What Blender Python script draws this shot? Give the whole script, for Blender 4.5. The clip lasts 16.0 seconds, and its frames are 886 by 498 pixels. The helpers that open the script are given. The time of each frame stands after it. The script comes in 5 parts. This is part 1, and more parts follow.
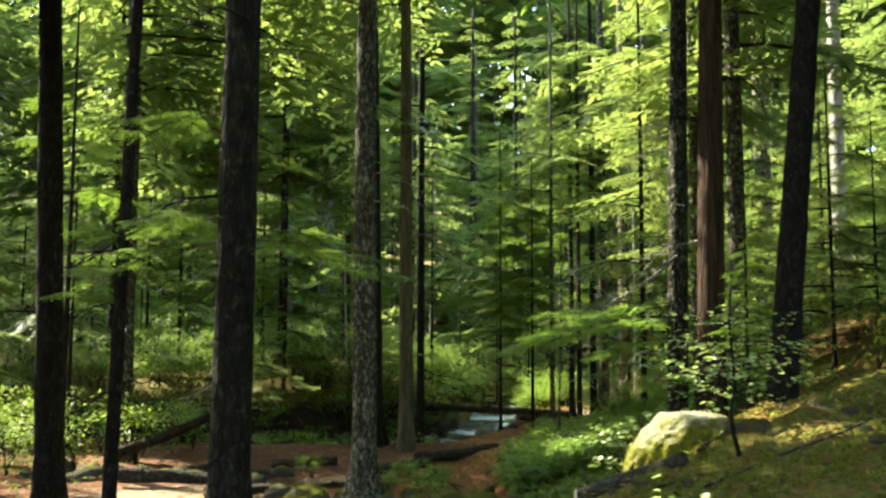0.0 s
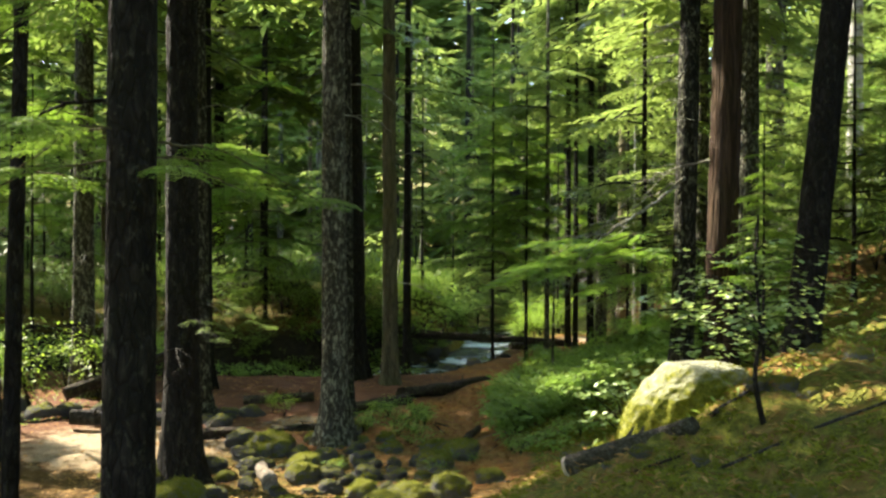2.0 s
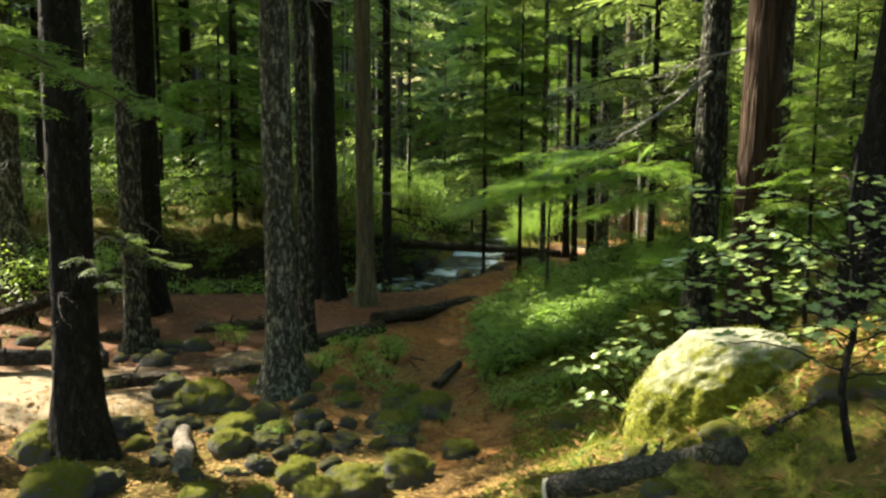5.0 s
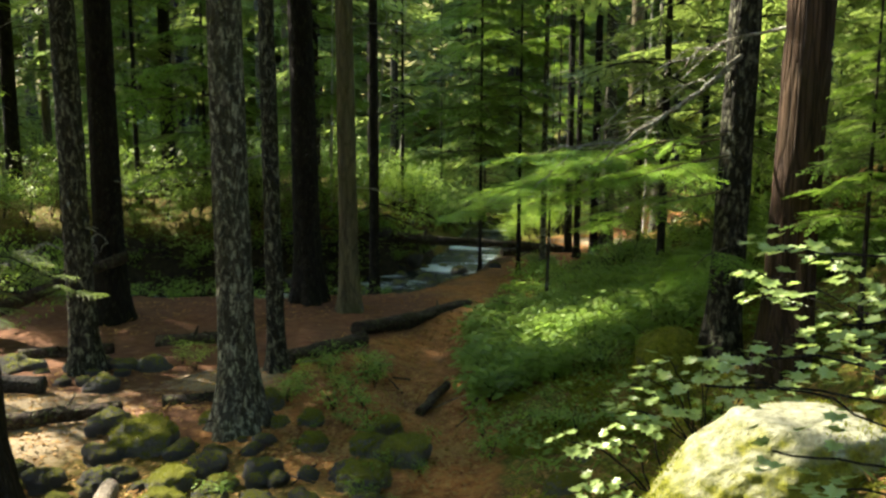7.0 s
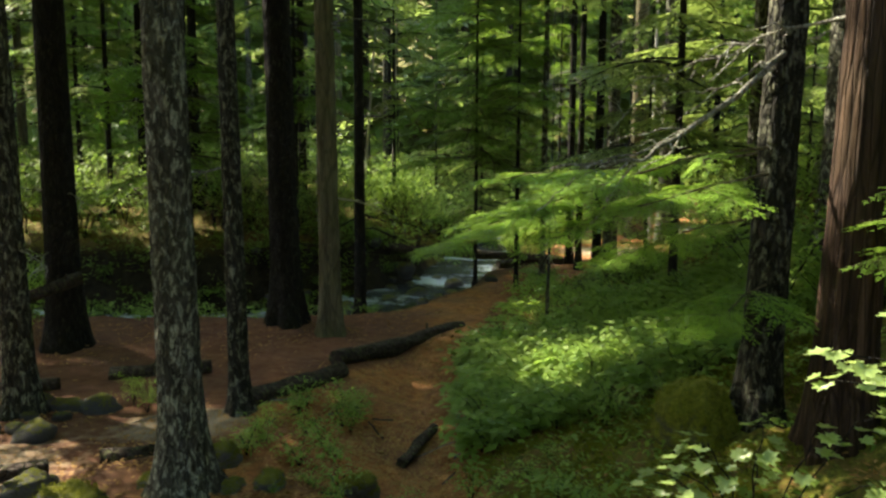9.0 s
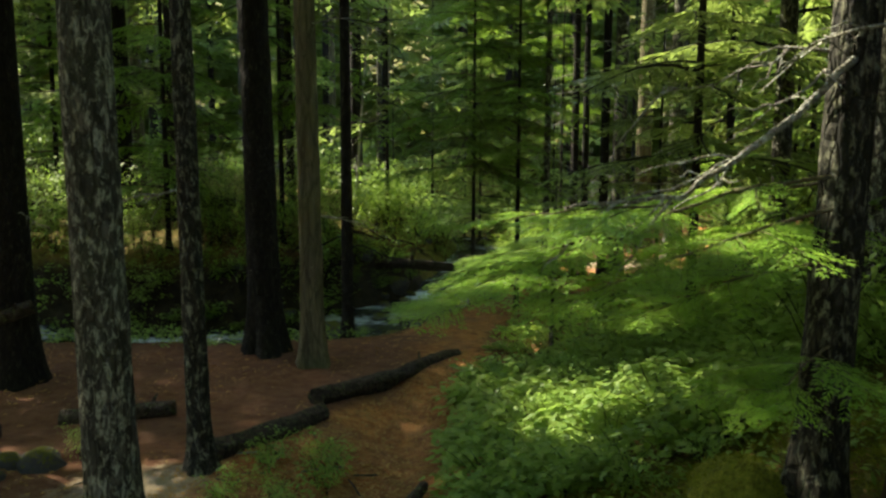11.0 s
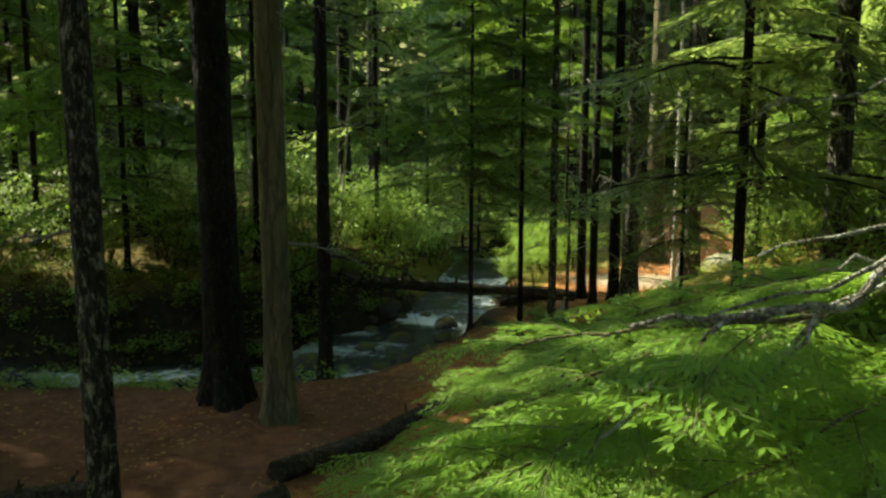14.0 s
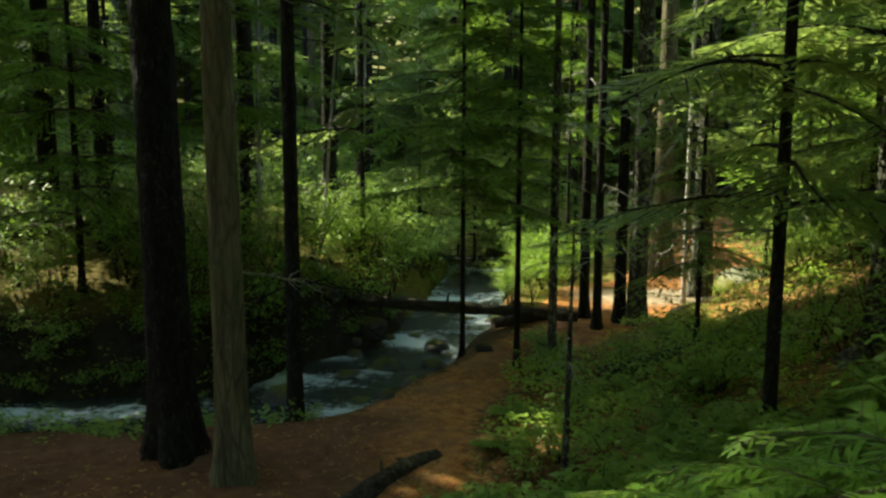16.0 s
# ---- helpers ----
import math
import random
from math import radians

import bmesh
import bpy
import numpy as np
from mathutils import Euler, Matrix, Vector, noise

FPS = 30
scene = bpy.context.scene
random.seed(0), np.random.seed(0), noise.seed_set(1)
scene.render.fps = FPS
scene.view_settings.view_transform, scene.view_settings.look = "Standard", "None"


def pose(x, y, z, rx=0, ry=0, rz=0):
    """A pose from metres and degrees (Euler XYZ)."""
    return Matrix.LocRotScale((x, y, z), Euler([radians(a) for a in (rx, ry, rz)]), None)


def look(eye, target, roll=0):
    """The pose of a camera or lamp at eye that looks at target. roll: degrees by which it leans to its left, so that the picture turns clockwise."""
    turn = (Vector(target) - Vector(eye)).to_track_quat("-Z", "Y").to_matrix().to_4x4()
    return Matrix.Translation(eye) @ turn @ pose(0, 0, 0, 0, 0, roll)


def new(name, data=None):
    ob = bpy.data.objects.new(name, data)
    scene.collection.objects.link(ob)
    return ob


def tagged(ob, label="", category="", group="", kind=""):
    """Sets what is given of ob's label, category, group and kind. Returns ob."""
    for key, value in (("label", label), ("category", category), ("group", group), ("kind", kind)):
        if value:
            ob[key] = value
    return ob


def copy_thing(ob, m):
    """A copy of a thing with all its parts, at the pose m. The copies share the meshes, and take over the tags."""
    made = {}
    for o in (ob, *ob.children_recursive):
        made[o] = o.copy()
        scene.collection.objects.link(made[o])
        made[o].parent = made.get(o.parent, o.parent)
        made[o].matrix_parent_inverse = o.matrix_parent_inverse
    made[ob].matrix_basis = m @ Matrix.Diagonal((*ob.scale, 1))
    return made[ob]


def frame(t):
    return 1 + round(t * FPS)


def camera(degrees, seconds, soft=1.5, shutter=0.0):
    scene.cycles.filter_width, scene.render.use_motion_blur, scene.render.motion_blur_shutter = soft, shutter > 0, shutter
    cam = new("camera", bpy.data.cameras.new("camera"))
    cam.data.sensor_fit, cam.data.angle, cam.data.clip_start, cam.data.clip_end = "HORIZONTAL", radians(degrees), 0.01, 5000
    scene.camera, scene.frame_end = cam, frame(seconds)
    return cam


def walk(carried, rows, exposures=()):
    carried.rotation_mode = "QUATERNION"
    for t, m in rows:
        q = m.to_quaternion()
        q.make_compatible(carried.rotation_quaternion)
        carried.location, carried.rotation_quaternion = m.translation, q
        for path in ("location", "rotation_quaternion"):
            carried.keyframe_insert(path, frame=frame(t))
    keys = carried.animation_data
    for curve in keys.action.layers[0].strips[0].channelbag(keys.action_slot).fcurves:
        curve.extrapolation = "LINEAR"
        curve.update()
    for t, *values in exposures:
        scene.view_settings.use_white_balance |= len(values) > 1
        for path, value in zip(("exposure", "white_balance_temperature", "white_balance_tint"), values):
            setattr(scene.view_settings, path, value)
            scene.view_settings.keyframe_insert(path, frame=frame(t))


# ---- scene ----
cam = camera(54.1, 16.0, soft=2.55)
METRES, EYE, TILT, LEAN, TURN = 8.0, 1.9, 0.0, 0.0, 0.0
ROWS = [
    (0.0, 0.0, 0.0, 0.0, -0.02, 5.05, -0.22),
    (0.5, 0.0055, 0.0313, 0.0027, -0.05, 4.03, -0.2),
    (1.0, 0.0113, 0.0593, 0.005, -0.05, 2.72, -0.2),
    (1.5, 0.0179, 0.0914, 0.0074, -0.05, 1.29, -0.22),
    (2.0, 0.0245, 0.1233, 0.01, -0.06, -0.13, -0.24),
    (2.5, 0.0305, 0.1531, 0.0127, -0.06, -1.45, -0.24),
    (3.0, 0.0359, 0.1826, 0.0149, -0.08, -2.75, -0.26),
    (3.5, 0.0425, 0.218, 0.0171, -0.08, -4.21, -0.29),
    (4.0, 0.0477, 0.2485, 0.0195, -0.08, -5.31, -0.31),
    (6.5, 0.0716, 0.4053, 0.0337, 0.21, -8.08, -0.26),
    (7.0, 0.0758, 0.4357, 0.036, 0.19, -8.07, -0.25),
    (7.5, 0.0796, 0.465, 0.0372, 0.18, -8.04, -0.24),
    (8.0, 0.0832, 0.4951, 0.0388, 0.18, -8.04, -0.21),
    (8.5, 0.0854, 0.5241, 0.0405, 0.15, -8.03, -0.23),
    (9.0, 0.0879, 0.555, 0.0432, 0.13, -8.03, -0.25),
    (11.5, 0.0964, 0.6954, 0.0581, 0.08, -8.0, -0.18),
    (12.0, 0.0972, 0.7249, 0.0606, 0.08, -8.0, -0.16),
    (12.5, 0.0976, 0.7548, 0.0631, 0.08, -8.04, -0.19),
    (13.0, 0.0984, 0.7836, 0.0653, 0.07, -8.07, -0.15),
    (13.5, 0.1, 0.8163, 0.0672, 0.04, -8.12, -0.16),
    (14.0, 0.1036, 0.8482, 0.0678, 0.03, -8.15, -0.15),
    (14.5, 0.1078, 0.882, 0.0694, 0.03, -8.19, -0.16),
    (15.0, 0.1119, 0.9155, 0.0716, 0.04, -8.22, -0.19),
    (15.5, 0.1166, 0.953, 0.076, 0.05, -8.3, -0.19),
    (16.0, 0.1204, 0.9879, 0.0779, 0.06, -8.29, -0.18),
]
walk(cam, [(t, pose(0, 0, EYE, TILT, LEAN, TURN) @ pose(METRES * x, METRES * y, METRES * z, 90 + pitch, roll, yaw)) for t, x, y, z, yaw, pitch, roll in ROWS],
     exposures=[(0.0, 3.12, 7000, 12), (4.0, 2.98, 7000, 11), (9.0, 2.82, 7100, 12), (12.5, 2.56, 7200, 6), (16.0, 2.42, 7200, 1)])

# ---- light ----
SUN = Vector((-0.72, 0.50, 0.80)).normalized()      # towards the sun
world = bpy.data.worlds.new("sky")
scene.world = world
world.use_nodes = True
_wn = world.node_tree.nodes
_bg = _wn["Background"]
_sky = _wn.new("ShaderNodeTexSky")
_sky.sky_type = "NISHITA"
_sky.sun_disc = False
_sky.sun_elevation = math.asin(SUN.z)
_sky.sun_rotation = math.atan2(SUN.x, SUN.y)
world.node_tree.links.new(_sky.outputs[0], _bg.inputs[0])
_bg.inputs[1].default_value = 0.15
_sun = new("sun", bpy.data.lights.new("sun", "SUN"))
_sun.data.energy = 3.2
_sun.data.angle = radians(0.55)
_sun.data.color = (1.0, 0.94, 0.82)
_sun.matrix_world = look((0, 0, 0), -SUN)

# spots that the sun reaches through gaps in the canopy: place and width of the gap
SUNLIT = [((1.30, 6.03, 1.15), 0.09), ((1.22, 6.05, 0.95), 0.09), ((1.6, 5.1, 1.80), 0.10), ((0.85, 6.6, 0.45), 0.04), ((2.0, 6.8, 1.6), 0.06), ((0.6, 2.25, 1.58), 0.03), ((1.1, 8.7, 1.65), 0.02),
          ((1.2, 6.4, 1.05), 0.12), ((1.4, 11.0, 0.5), 0.05), ((1.7, 8.5, 2.15), 0.06), ((2.4, 8.3, 3.0), 0.06),
          ((-0.6, 8.2, 0.2), 0.08), ((-0.2, 7.1, 0.25), 0.2), ((-1.2, 7.7, 0.2), 0.08), ((0.1, 7.6, 0.3), 0.1), ((-1.5, 9.0, 0.2), 0.04), ((-2.9, 9.6, 0.0), 0.2), ((-2.7, 8.8, 0.1), 0.3), ((-2.2, 7.7, 0.2), 0.15),
          ((-4.6, 10.5, 0.4), 0.7), ((-5.2, 11.8, 0.8), 0.8), ((-4.0, 11.2, 0.5), 0.4), ((-6.2, 12.4, 1.0), 0.8), ((-3.4, 9.9, 0.2), 0.3), ((-4.5, 18.8, 1.6), 0.3), ((-7.0, 18.5, 1.6), 0.3),
          ((-0.3, 20.8, 0.9), 0.8), ((2.2, 21.8, 0.5), 0.89), ((1.4, 21.6, 0.5), 0.7), ((1.6, 14.8, 0.3), 0.05),
          ((4.2, 22.0, -0.2), 0.89), ((3.0, 22.8, 0.3), 0.89), ((3.9, 21.2, -0.1), 0.89), ((4.8, 20.8, -0.1), 0.7), ((3.2, 21.6, -0.1), 0.8),
          ((3.1, 22.8, 2.9), 0.89), ((3.0, 23.0, 3.8), 0.89), ((1.9, 8.6, 2.3), 0.04), ((-2.4, 9.3, 0.1), 0.25),
          ((8.5, 18.5, 6.0), 1.3), ((8.5, 18.5, 9.0), 1.3), ((2.3, 8.9, 3.8), 0.1), ((-3, 28, 3.0), 1.6), ((1.0, 29, 2.5), 1.6), ((-7, 26, 3.0), 1.5), ((5, 28, 3.0), 1.6),
          ((0.5, 24.0, 6.0), 1.0), ((2.0, 22.0, 4.5), 1.2), ((3.5, 24.0, 6.0), 1.5), ((1.6, 19.0, 4.2), 0.6), ((3.0, 13.0, 6.0), 1.0), ((2.5, 15.0, 6.2), 1.4), ((4.0, 16.0, 5.0), 0.7),
          ((6.5, 17.3, 7.0), 1.1), ((-2.0, 7.85, 2.6), 0.05), ((-2.0, 7.85, 3.6), 0.05), ((7.5, 20.0, 7.0), 1.5), ((2.3, 5.9, 1.4), 0.05)]


def shaded(root, tip):
    """False where a bough from root to tip would close one of the gaps that let the sun in."""
    root, tip = Vector(root), Vector(tip)
    ln = (tip - root).length
    for c, r in SUNLIT:
        d = root - Vector(c)
        k = d.dot(SUN)
        if k < 1.2 or (d - SUN * k).length > r + ln * 1.4 + 0.3:
            continue
        for f, w in ((0.15, 0.12), (0.4, 0.26), (0.65, 0.28), (0.9, 0.16)) if r < 0.9 else ((0.0, 0.1), (0.6, 0.1)):
            d = root + (tip - root) * f - Vector(c)
            if (d - SUN * d.dot(SUN)).length < r * (1.0 if r < 0.9 else 1.3) + w * ln + (0.0 if r < 0.9 else 0.1):
                return False
    return True


# ---- materials ----
class Mat:
    def __init__(self, name):
        self.m = bpy.data.materials.new(name)
        self.m.use_nodes = True
        self.t = self.m.node_tree
        self.t.nodes.clear()
        self.out = self.t.nodes.new("ShaderNodeOutputMaterial")
        self.co = None

    def n(self, kind, **kw):
        nd = self.t.nodes.new("ShaderNode" + kind)
        for k, v in kw.items():
            key = k.replace("_", " ")
            if key in nd.inputs:
                self.put(nd.inputs[key], v)
            elif k == "feature":
                nd.feature = v
            elif k == "operation":
                nd.operation = v
            elif k == "data_type":
                nd.data_type = v
            elif k == "wave_type":
                nd.wave_type = v
            elif k == "attribute_name":
                nd.attribute_name = v
        return nd

    def put(self, sock, v):
        if isinstance(v, bpy.types.NodeSocket):
            self.t.links.new(v, sock)
        elif isinstance(v, tuple) and len(v) == 3 and sock.type == "RGBA":
            sock.default_value = (*v, 1)
        else:
            sock.default_value = v

    def coords(self, scale=(1, 1, 1), kind="Object"):
        tc = self.n("TexCoord")
        mp = self.n("Mapping", Scale=scale)
        self.t.links.new(tc.outputs[kind], mp.inputs[0])
        return mp.outputs[0]

    def noise(self, vec, scale, detail=4.0, rough=0.6, dist=0.0):
        return self.n("TexNoise", Vector=vec, Scale=scale, Detail=detail, Roughness=rough, Distortion=dist).outputs[0]

    def ramp(self, fac, stops):
        nd = self.n("ValToRGB", Fac=fac)
        e = nd.color_ramp.elements
        while len(e) < len(stops):
            e.new(0.5)
        for el, (p, c) in zip(e, stops):
            el.position, el.color = p, (*c, 1)
        return nd.outputs[0]

    def step(self, fac, lo, hi):
        return self.n("MapRange", Value=fac, **{"From_Min": lo, "From_Max": hi}).outputs[0]

    def mix(self, fac, a, b):
        nd = self.n("Mix", data_type="RGBA")
        self.put(nd.inputs[0], fac)
        self.put(nd.inputs[6], a)
        self.put(nd.inputs[7], b)
        return nd.outputs[2]

    def math(self, op, a, b=0.0):
        nd = self.n("Math", operation=op)
        self.put(nd.inputs[0], a)
        self.put(nd.inputs[1], b)
        return nd.outputs[0]

    def bump(self, height, strength, distance):
        return self.n("Bump", Height=height, Strength=strength, Distance=distance).outputs[0]

    def surface(self, color, rough=0.8, normal=None, spec=0.3, **kw):
        p = self.n("BsdfPrincipled", Roughness=rough, **kw)
        self.put(p.inputs["Base Color"], color)
        self.put(p.inputs["Specular IOR Level"], spec)
        if normal is not None:
            self.put(p.inputs["Normal"], normal)
        self.t.links.new(p.outputs[0], self.out.inputs[0])
        return p


def bark(name, dark, mid, light, fleck, amount, stretch=(9, 9, 3.0)):
    """Furrowed bark: plates, cracks between them, and flecks of pale lichen."""
    b = Mat(name)
    v = b.coords(stretch)
    plates = b.noise(v, 2.2, 6, 0.62, 0.6)
    crack = b.n("TexVoronoi", feature="DISTANCE_TO_EDGE", Vector=v, Scale=2.6).outputs[0]
    u = b.coords((1, 1, 1))
    stain = b.noise(u, 1.4, 5, 0.6)
    col = b.ramp(plates, [(0.3, dark), (0.52, mid), (0.72, light)])
    col = b.mix(b.math("MULTIPLY", b.step(crack, 0.10, 0.0), 0.75), col, dark)
    rnd = b.n("ObjectInfo").outputs["Random"]
    col = b.mix(b.math("MULTIPLY", b.step(stain, 0.45, 0.7), 0.5), col, (mid[0] * 0.8, mid[1] * 1.05, mid[2] * 0.6))
    spots = b.noise(b.coords((9, 9, 4.2)), 3.2, 6, 0.72, 0.5)
    col = b.mix(b.math("MULTIPLY", b.step(spots, 0.62 - amount * 0.14, 0.72 - amount * 0.12), amount), col, fleck)
    hsv = b.n("HueSaturation", Color=col, Value=b.n("MapRange", Value=rnd, To_Min=0.8, To_Max=1.2).outputs[0])
    h = b.math("ADD", plates, b.math("MULTIPLY", b.step(crack, 0.0, 0.16), 0.6))
    b.surface(hsv.outputs[0], 0.92, b.bump(h, 0.9, 0.02), 0.15)
    return b.m


def leaf(name, a, b2, through_, share=0.42, rough=0.45, gloss=0.28):
    m = Mat(name)
    isl = m.n("NewGeometry").outputs["Random Per Island"]
    big = m.noise(m.coords((1, 1, 1)), 0.9, 3)
    col = m.mix(m.math("POWER", isl, 1.3), a, b2)
    col = m.mix(m.step(big, 0.35, 0.7), col, (b2[0] * 0.75, b2[1] * 0.8, b2[2] * 0.8))
    p = m.n("BsdfPrincipled", Roughness=rough)
    m.put(p.inputs["Base Color"], col)
    m.put(p.inputs["Specular IOR Level"], gloss)
    tr = m.n("BsdfTranslucent", Color=through_)
    mx = m.n("MixShader")
    m.put(mx.inputs[0], share)
    m.t.links.new(p.outputs[0], mx.inputs[1])
    m.t.links.new(tr.outputs[0], mx.inputs[2])
    m.t.links.new(mx.outputs[0], m.out.inputs[0])
    return m.m


BARK_GREY = bark("grey_bark", (0.012, 0.012, 0.009), (0.046, 0.044, 0.032), (0.12, 0.117, 0.088), (0.30, 0.31, 0.22), 0.8)
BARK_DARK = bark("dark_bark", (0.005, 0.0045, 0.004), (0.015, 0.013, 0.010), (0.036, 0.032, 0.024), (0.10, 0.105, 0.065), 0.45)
BARK_LICHEN = bark("lichen_bark", (0.006, 0.006, 0.005), (0.022, 0.021, 0.015), (0.06, 0.058, 0.042), (0.22, 0.23, 0.15), 0.75)
BARK_OLIVE = bark("olive_bark", (0.04, 0.034, 0.02), (0.10, 0.088, 0.05), (0.17, 0.15, 0.085), (0.2, 0.2, 0.12), 0.4, (6, 6, 0.9))
BARK_RED = bark("red_bark", (0.010, 0.006, 0.004), (0.050, 0.030, 0.018), (0.12, 0.075, 0.046), (0.17, 0.12, 0.08), 0.25, (12, 12, 0.7))
BARK_PALE = bark("pale_bark", (0.16, 0.15, 0.13), (0.36, 0.35, 0.32), (0.62, 0.60, 0.55), (0.6, 0.62, 0.55), 0.6)
DEADWOOD = bark("dead_wood", (0.07, 0.063, 0.048), (0.23, 0.215, 0.175), (0.44, 0.43, 0.38), (0.5, 0.54, 0.44), 0.9, (20, 20, 20))
LOGWOOD = bark("rotten_bark", (0.012, 0.010, 0.008), (0.045, 0.033, 0.024), (0.10, 0.075, 0.055), (0.10, 0.12, 0.04), 0.7, (7, 7, 7))
PALELOG = bark("pale_log_bark", (0.09, 0.08, 0.06), (0.20, 0.17, 0.13), (0.32, 0.28, 0.22), (0.34, 0.31, 0.26), 0.4, (10, 10, 10))
DARKLOG = bark("dark_weathered_wood", (0.012, 0.011, 0.010), (0.045, 0.041, 0.035), (0.11, 0.10, 0.088), (0.15, 0.15, 0.12), 0.5, (14, 14, 14))
BROWNLOG = bark("damp_weathered_wood", (0.022, 0.018, 0.014), (0.085, 0.074, 0.058), (0.19, 0.168, 0.135), (0.2, 0.2, 0.15), 0.45, (13, 13, 13))
GREYLOG = bark("weathered_wood", (0.05, 0.045, 0.04), (0.17, 0.16, 0.14), (0.34, 0.32, 0.28), (0.3, 0.3, 0.26), 0.4, (12, 12, 12))
NEEDLE = leaf("hemlock_needles", (0.060, 0.100, 0.022), (0.130, 0.195, 0.042), (0.33, 0.45, 0.10), gloss=0.16)
NEEDLE_DEEP = leaf("deep_green_needles", (0.040, 0.070, 0.017), (0.090, 0.140, 0.032), (0.24, 0.34, 0.075), gloss=0.16)
NEEDLE_FRESH = leaf("fresh_needles", (0.066, 0.130, 0.016), (0.12, 0.21, 0.030), (0.24, 0.40, 0.05), gloss=0.14)
NEEDLE_BRIGHT = leaf("bright_young_needles", (0.10, 0.205, 0.024), (0.17, 0.30, 0.040), (0.36, 0.58, 0.075), gloss=0.14)
LEAF_MAPLE = leaf("maple_leaf", (0.17, 0.27, 0.055), (0.30, 0.40, 0.13), (0.40, 0.55, 0.14), 0.4, 0.34, 0.6)
LEAF_SHRUB = leaf("shrub_leaf", (0.065, 0.135, 0.026), (0.23, 0.335, 0.058), (0.27, 0.43, 0.065), 0.42, 0.5, 0.2)
LEAF_SUNNY = leaf("light_shrub_leaf", (0.14, 0.25, 0.035), (0.26, 0.38, 0.06), (0.38, 0.58, 0.06), 0.45, 0.45)
LEAF_DRY = leaf("dry_litter", (0.12, 0.05, 0.016), (0.46, 0.28, 0.10), (0.2, 0.11, 0.035), 0.2, 0.8, 0.1)
MOSSTUFT = leaf("moss_tuft", (0.08, 0.10, 0.012), (0.19, 0.20, 0.025), (0.25, 0.28, 0.03), 0.35, 0.8, 0.1)


def ground_material():
    g = Mat("forest_ground")
    v = g.coords((1, 1, 1))
    dirt_w = g.n("Attribute", attribute_name="dirt").outputs["Fac"]
    moss_w = g.n("Attribute", attribute_name="moss").outputs["Fac"]
    sand_and_sun_w = g.n("Attribute", attribute_name="sand").outputs["Fac"]
    trod_w = g.n("Attribute", attribute_name="trod").outputs["Fac"]
    wet_shade_w = g.n("Attribute", attribute_name="wet").outputs["Fac"]
    fine = g.noise(v, 60, 5, 0.7)
    mid = g.noise(v, 9, 5, 0.65)
    large = g.noise(v, 1.3, 4, 0.55)
    litter = g.ramp(mid, [(0.28, (0.032, 0.019, 0.007)), (0.5, (0.105, 0.061, 0.019)), (0.75, (0.20, 0.125, 0.042))])
    dirt = g.ramp(g.math("ADD", g.math("MULTIPLY", mid, 0.5), g.math("MULTIPLY", fine, 0.5)),
                  [(0.38, (0.11, 0.040, 0.012)), (0.5, (0.29, 0.122, 0.033)), (0.63, (0.44, 0.22, 0.07))])
    dirt = g.mix(g.step(large, 0.42, 0.66), dirt, g.mix(0.55, dirt, (0.085, 0.062, 0.042)))
    dirt = g.mix(g.math("MULTIPLY", trod_w, 0.85), dirt, g.ramp(mid, [(0.3, (0.065, 0.030, 0.017)), (0.7, (0.115, 0.058, 0.034))]))
    # pale sand, which also colours the sunlit strip of the far trail
    sand = g.ramp(fine, [(0.3, (0.18, 0.14, 0.085)), (0.7, (0.34, 0.275, 0.175))])
    moss = g.ramp(g.noise(v, 26, 6, 0.75), [(0.34, (0.022, 0.028, 0.006)), (0.5, (0.095, 0.102, 0.017)), (0.68, (0.22, 0.21, 0.034))])
    moss = g.mix(g.math("MULTIPLY", g.step(mid, 0.48, 0.60), 0.8), moss, litter)
    edge = g.math("MULTIPLY", g.math("SUBTRACT", mid, 0.5), 0.9)
    col = g.mix(g.step(g.math("ADD", moss_w, edge), 0.4, 0.6), litter, moss)
    col = g.mix(g.step(g.math("ADD", dirt_w, edge), 0.38, 0.62), col, dirt)
    col = g.mix(g.step(g.math("ADD", sand_and_sun_w, edge), 0.35, 0.65), col, sand)
    # near-black banks: damp soil, with the undercut's shade painted in
    col = g.mix(g.step(g.math("ADD", wet_shade_w, edge), 0.35, 0.65), col, g.ramp(mid, [(0.3, (0.010, 0.008, 0.005)), (0.7, (0.035, 0.028, 0.016))]))
    h = g.math("ADD", g.math("MULTIPLY", fine, 0.5), mid)
    g.surface(col, 0.95, g.bump(h, 0.8, 0.03), 0.12)
    return g.m


